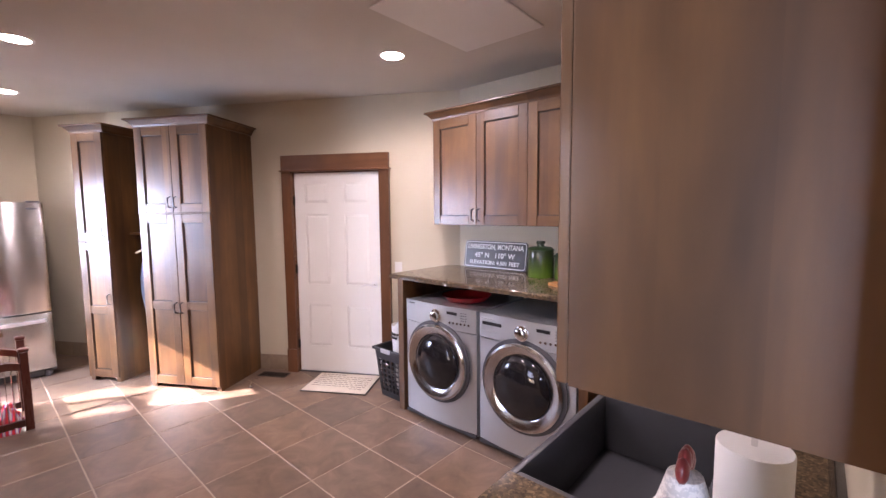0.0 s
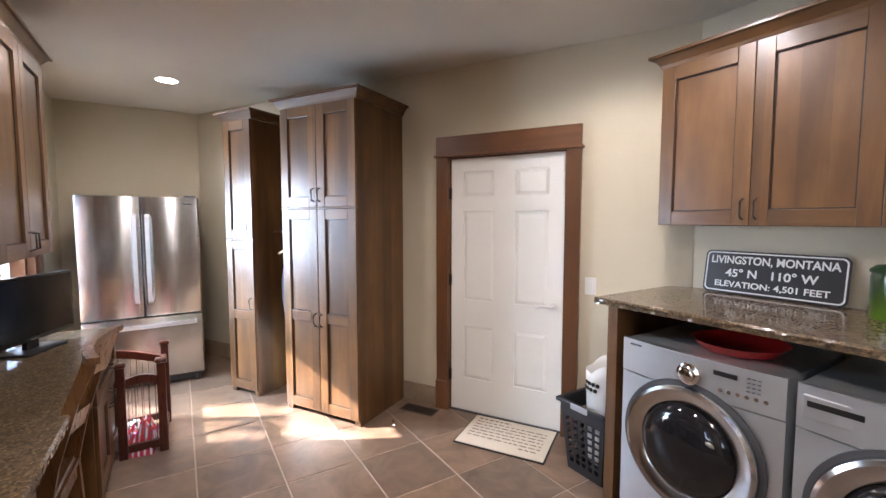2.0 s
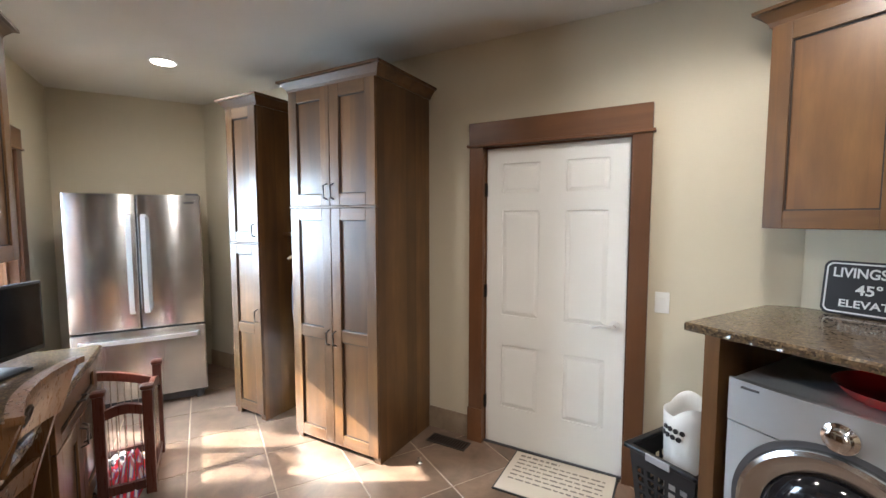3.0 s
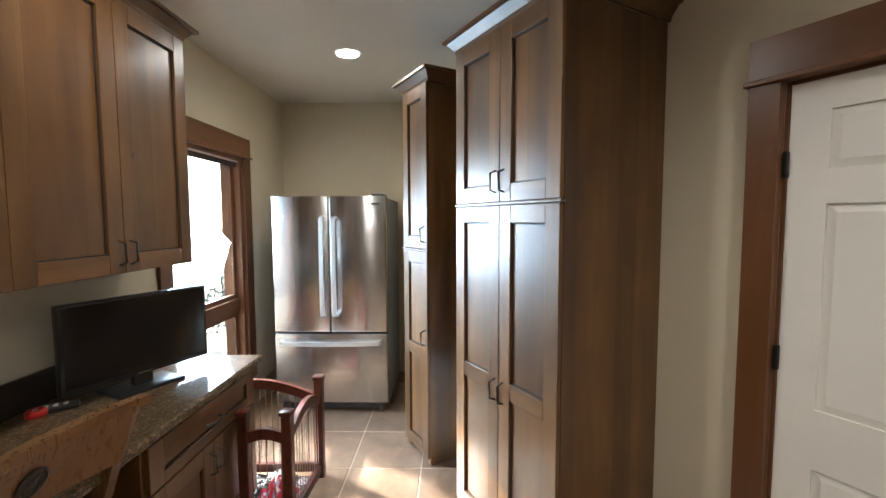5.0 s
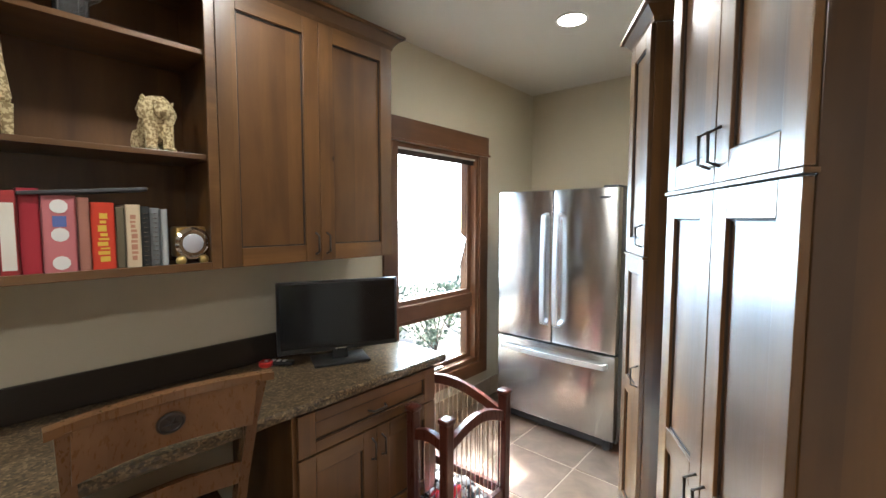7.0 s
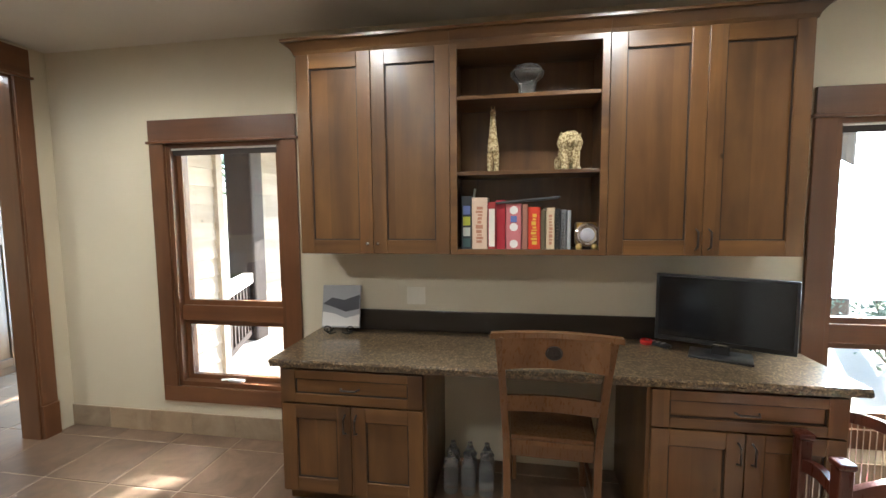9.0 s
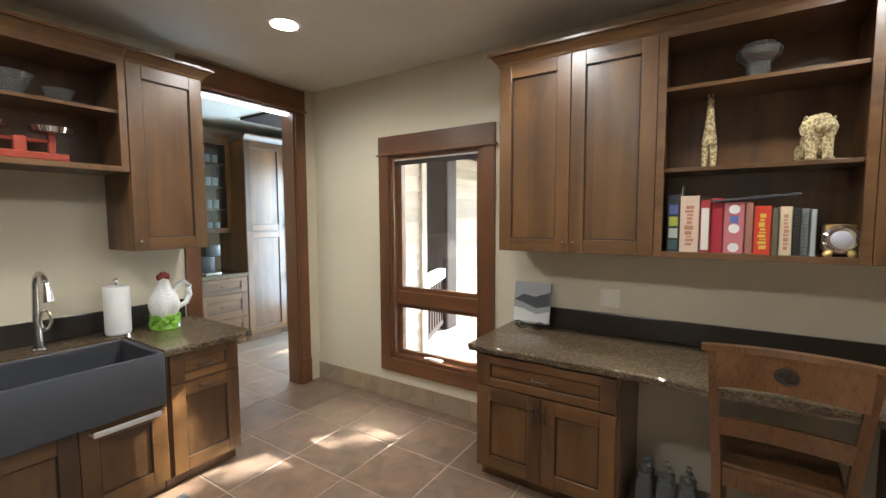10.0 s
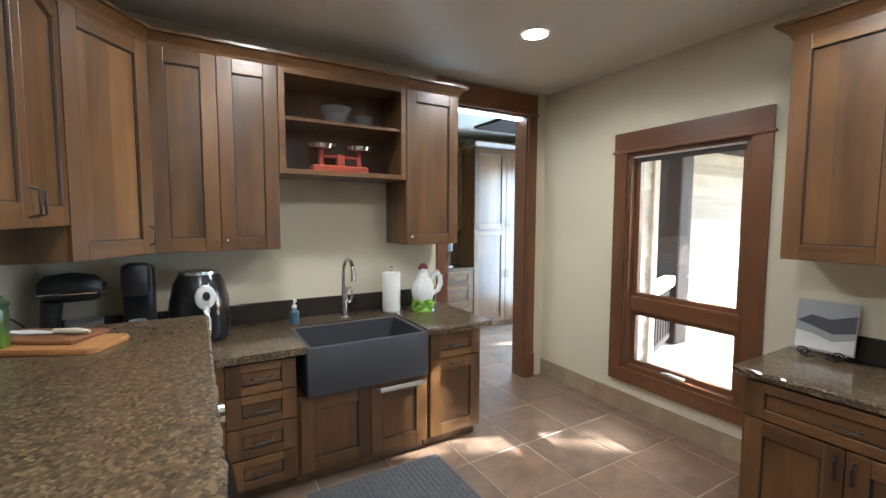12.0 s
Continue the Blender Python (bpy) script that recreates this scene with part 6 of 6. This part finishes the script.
t = thing("paper_towel", pose(-0.06, 1.70, 0.85), "white paper towel roll on a chrome stand", "paper towel")
b = bmesh.new()
lathe(b, [(0.08, 0), (0.08, 0.012), (0.07, 0.016)], 28)
part("stand", b, CHROME, t, "", True)
b = bmesh.new()
lathe(b, [(0.066, 0.017), (0.068, 0.02), (0.068, 0.3), (0.066, 0.303), (0.02, 0.303)], 32)
part("roll", b, plain("tissue_white", (0.78, 0.77, 0.74), 0.95, var=0.03), t, "", True)
b = bmesh.new()
cyl(b, (0, 0, 0.3), 0.006, 0.03)
ball(b, (0, 0, 0.338), 0.014)
part("finial", b, CHROME, t, "", True)
t = thing("rooster_pitcher", pose(-0.14, 1.47, 0.85) @ Matrix.Scale(1.12, 4), "white ceramic rooster pitcher on a green leafy base", "pitcher")
b = bmesh.new()
lathe(b, [(0.045, 0.05), (0.072, 0.1), (0.08, 0.14), (0.068, 0.19), (0.042, 0.23), (0.032, 0.265), (0.026, 0.285), (0.001, 0.295)], 28)
part("body", b, speckled("feather_glaze", (0.74, 0.73, 0.7), (0.58, 0.58, 0.57), 150), t, "speckled white glaze", True)
LEAFG = plain("leaf_glaze", (0.18, 0.36, 0.03), 0.25, var=0.5, scale=30, coat=0.4)
for k in range(16):
    b = bmesh.new()
    a = 2 * math.pi * k / 16
    ball(b, (0.055 * math.cos(a), 0.055 * math.sin(a), 0.03 + 0.02 * (k % 3)), 0.03, 1, 1, 0.9, 1)
    part("leaf", b, LEAFG, t, "", True)
b = bmesh.new()
lathe(b, [(0.07, 0), (0.075, 0.008), (0.05, 0.06)], 20)
part("leafy_base", b, LEAFG, t, "green glazed leaves", True)
b = bmesh.new()
for k in range(4):
    ball(b, (0.0, 0.02 - 0.014 * k, 0.30 + 0.012 * math.sin(k)), 0.017, 0.6, 1, 1.3, 2)
part("comb", b, plain("comb_red", (0.16, 0.02, 0.018), 0.3), t, "dark red comb", True)
b = bmesh.new()
tube(b, [(0, -0.05, 0.20), (0, -0.075, 0.245), (0, -0.11, 0.262), (0, -0.135, 0.23), (0, -0.138, 0.18), (0, -0.12, 0.135), (0, -0.07, 0.11)], [0.012, 0.016, 0.02, 0.021, 0.02, 0.016, 0.012], 12)
part("tail_handle", b, WHITEP, t, "", True)
t = thing("soap_bottle", pose(-0.1, 2.42, 0.85), "clear soap bottle with blue liquid and a white pump", "soap bottle")
b = bmesh.new()
lathe(b, [(0.028, 0), (0.03, 0.006), (0.03, 0.085), (0.014, 0.105), (0.012, 0.112)], 24)
part("bottle", b, plain("blue_liquid", (0.05, 0.10, 0.15), 0.1, coat=0.5, bumps=0), t, "", True)
b = bmesh.new()
lathe(b, [(0.015, 0.112), (0.015, 0.13), (0.006, 0.132), (0.006, 0.165)], 16)
bx(b, -0.05, 0.01, -0.008, 0.008, 0.16, 0.172, 0.003)
part("pump", b, WHITEP, t, "", True)
t = thing("notice_card", pose(W0 - 0.003, 1.5, 1.19, 0, 0, -90), "small pale blue printed card on the wall", "notice")
part("card", box(-0.055, 0.055, -0.002, 0.001, -0.07, 0.07), plain("pale_card", (0.5, 0.62, 0.72), 0.6), t)
for k in range(3):
    part("text_bar", box(-0.03, 0.03, -0.0028, -0.002, 0.02 - k * 0.014, 0.026 - k * 0.014), plain("card_ink", (0.1, 0.25, 0.45), 0.6), t)

# open shelf over the sink
t = thing("kitchen_scale", pose(-0.12, 2.1, 1.8605, 0, 0, -90) @ Matrix.Scale(1.28, 4), "old red balance scale with two steel pans", "scale")
RUST = plain("red_iron", (0.33, 0.05, 0.025), 0.5, 0.2, var=0.35)
b = bmesh.new()
bx(b, -0.15, 0.15, -0.03, 0.03, 0.012, 0.045, 0.006)
for s in (-1, 1):
    bx(b, s * 0.13 - 0.02, s * 0.13 + 0.02, -0.035, 0.035, 0, 0.02, 0.004)
    bx(b, s * 0.1 - 0.012, s * 0.1 + 0.012, -0.012, 0.012, 0.04, 0.12, 0.004)
bx(b, -0.02, 0.02, -0.02, 0.02, 0.04, 0.105, 0.005)
bx(b, -0.115, 0.115, -0.01, 0.01, 0.085, 0.1, 0.003)
part("frame", b, RUST, t)
for s in (-1, 1):
    b = bmesh.new()
    lathe(b, [(0.03, 0.12), (0.07, 0.128), (0.078, 0.15), (0.075, 0.15), (0.066, 0.132), (0.001, 0.126)], 28, (s * 0.1, 0, 0))
    part("pan", b, CHROME, t, "shallow steel pan", True)
for y, r in ((2.13, 0.105), (1.93, 0.07)):
    b = bmesh.new()
    lathe(b, [(r * 0.5, 0), (r * 0.55, 0.008), (r, r * 1.1), (r * 0.96, r * 1.1), (r * 0.5, 0.014)], 26)
    solid("glass_bowl", b, CRYSTAL, "small clear glass bowl on the open shelf", "bowl", pose(-0.13, y, 2.1855), "glass bowls", smooth=True)

# kitchen mat
RUGM = speckled("grey_weave", (0.05, 0.05, 0.055), (0.12, 0.12, 0.125), 130)
t = thing("kitchen_mat", pose(-0.92, 2.06, 0.0, 0, 0, 0), "dark grey woven mat in front of the sink", "mat")
part("weave", bx(bmesh.new(), -0.26, 0.26, -0.42, 0.42, 0, 0.008, 0.003), RUGM, t)
for k in range(26):
    part("rib", box(-0.25, 0.25, -0.41 + k * 0.0325, -0.398 + k * 0.0325, 0.008, 0.0105), RUGM, t)

# ---- floor tiles and tile base ----
PITCH_X, PITCH_Y, GX, GY = 0.462, 0.453, -0.85, 0.14
tile_bm = bx(bmesh.new(), -PITCH_X / 2 + 0.004, PITCH_X / 2 - 0.004, -PITCH_Y / 2 + 0.004, PITCH_Y / 2 - 0.004, -0.012, 0.0)
top = [e for e in tile_bm.edges if all(v.co.z > -0.001 for v in e.verts)]
bmesh.ops.bevel(tile_bm, geom=top, offset=0.002, segments=1, affect="EDGES")
tile_mesh = mesh("tile", tile_bm, TILE)
rt = random.Random(9)
for i in range(-15, 8):
    for j in range(-5, 9):
        x, y = GX + (i + 0.5) * PITCH_X, GY + (j + 0.5) * PITCH_Y
        room = BACK_X - 0.1 < x < 0.2 and -0.2 < y < SIGN_Y + 0.1 and Vector((x, y, 0)).dot(N) > -4.475 - 0.25
        hall = 0.0 < x < 2.2 and -1.3 < y < 3.0
        if room or hall:
            o = new("tile", tile_mesh)
            o.parent = floor
            o.matrix_basis = pose(x, y, rt.uniform(-0.0006, 0.0006), rt.uniform(-0.1, 0.1), rt.uniform(-0.1, 0.1), 0)


def base_run(m, length, label):
    t = thing("baseboard", m, label, "baseboard", kind="structure")
    n = max(1, round(length / 0.33))
    w = length / n
    part("grout_bed", box(0, length, -0.006, 0, 0, 0.155), GROUT, t)
    d = mesh("base_tile", bx(bmesh.new(), 0.0015, w - 0.0015, -0.011, -0.001, 0.002, 0.16, 0.002), BASET)
    for k in range(n):
        o = new("base_tile", d)
        o.parent = t
        o.matrix_basis = Matrix.Translation((w * k, 0, 0))


base_run(pose(W0 - 0.012, 0, 0, 0, 0, 180), 2.07, "tan stone tile base below the window")
base_run(pose(-4.67, 0, 0, 0, 0, 180), 2.04, "tan stone tile base below the window")
base_run(pose(W0, 0.12, 0, 0, 0, -90), 0.12, "tan stone tile base beside the opening")
base_run(angled(-2.43), 0.372, "tan stone tile base between cabinet and door")
base_run(angled(-0.93), 0.66, "tan stone tile base beside the door")
base_run(angled(-6.1), 2.2, "tan stone tile base along the angled wall")
base_run(pose(BACK_X, 0.0, 0, 0, 0, 90), 1.0, "tan stone tile base behind the refrigerator")
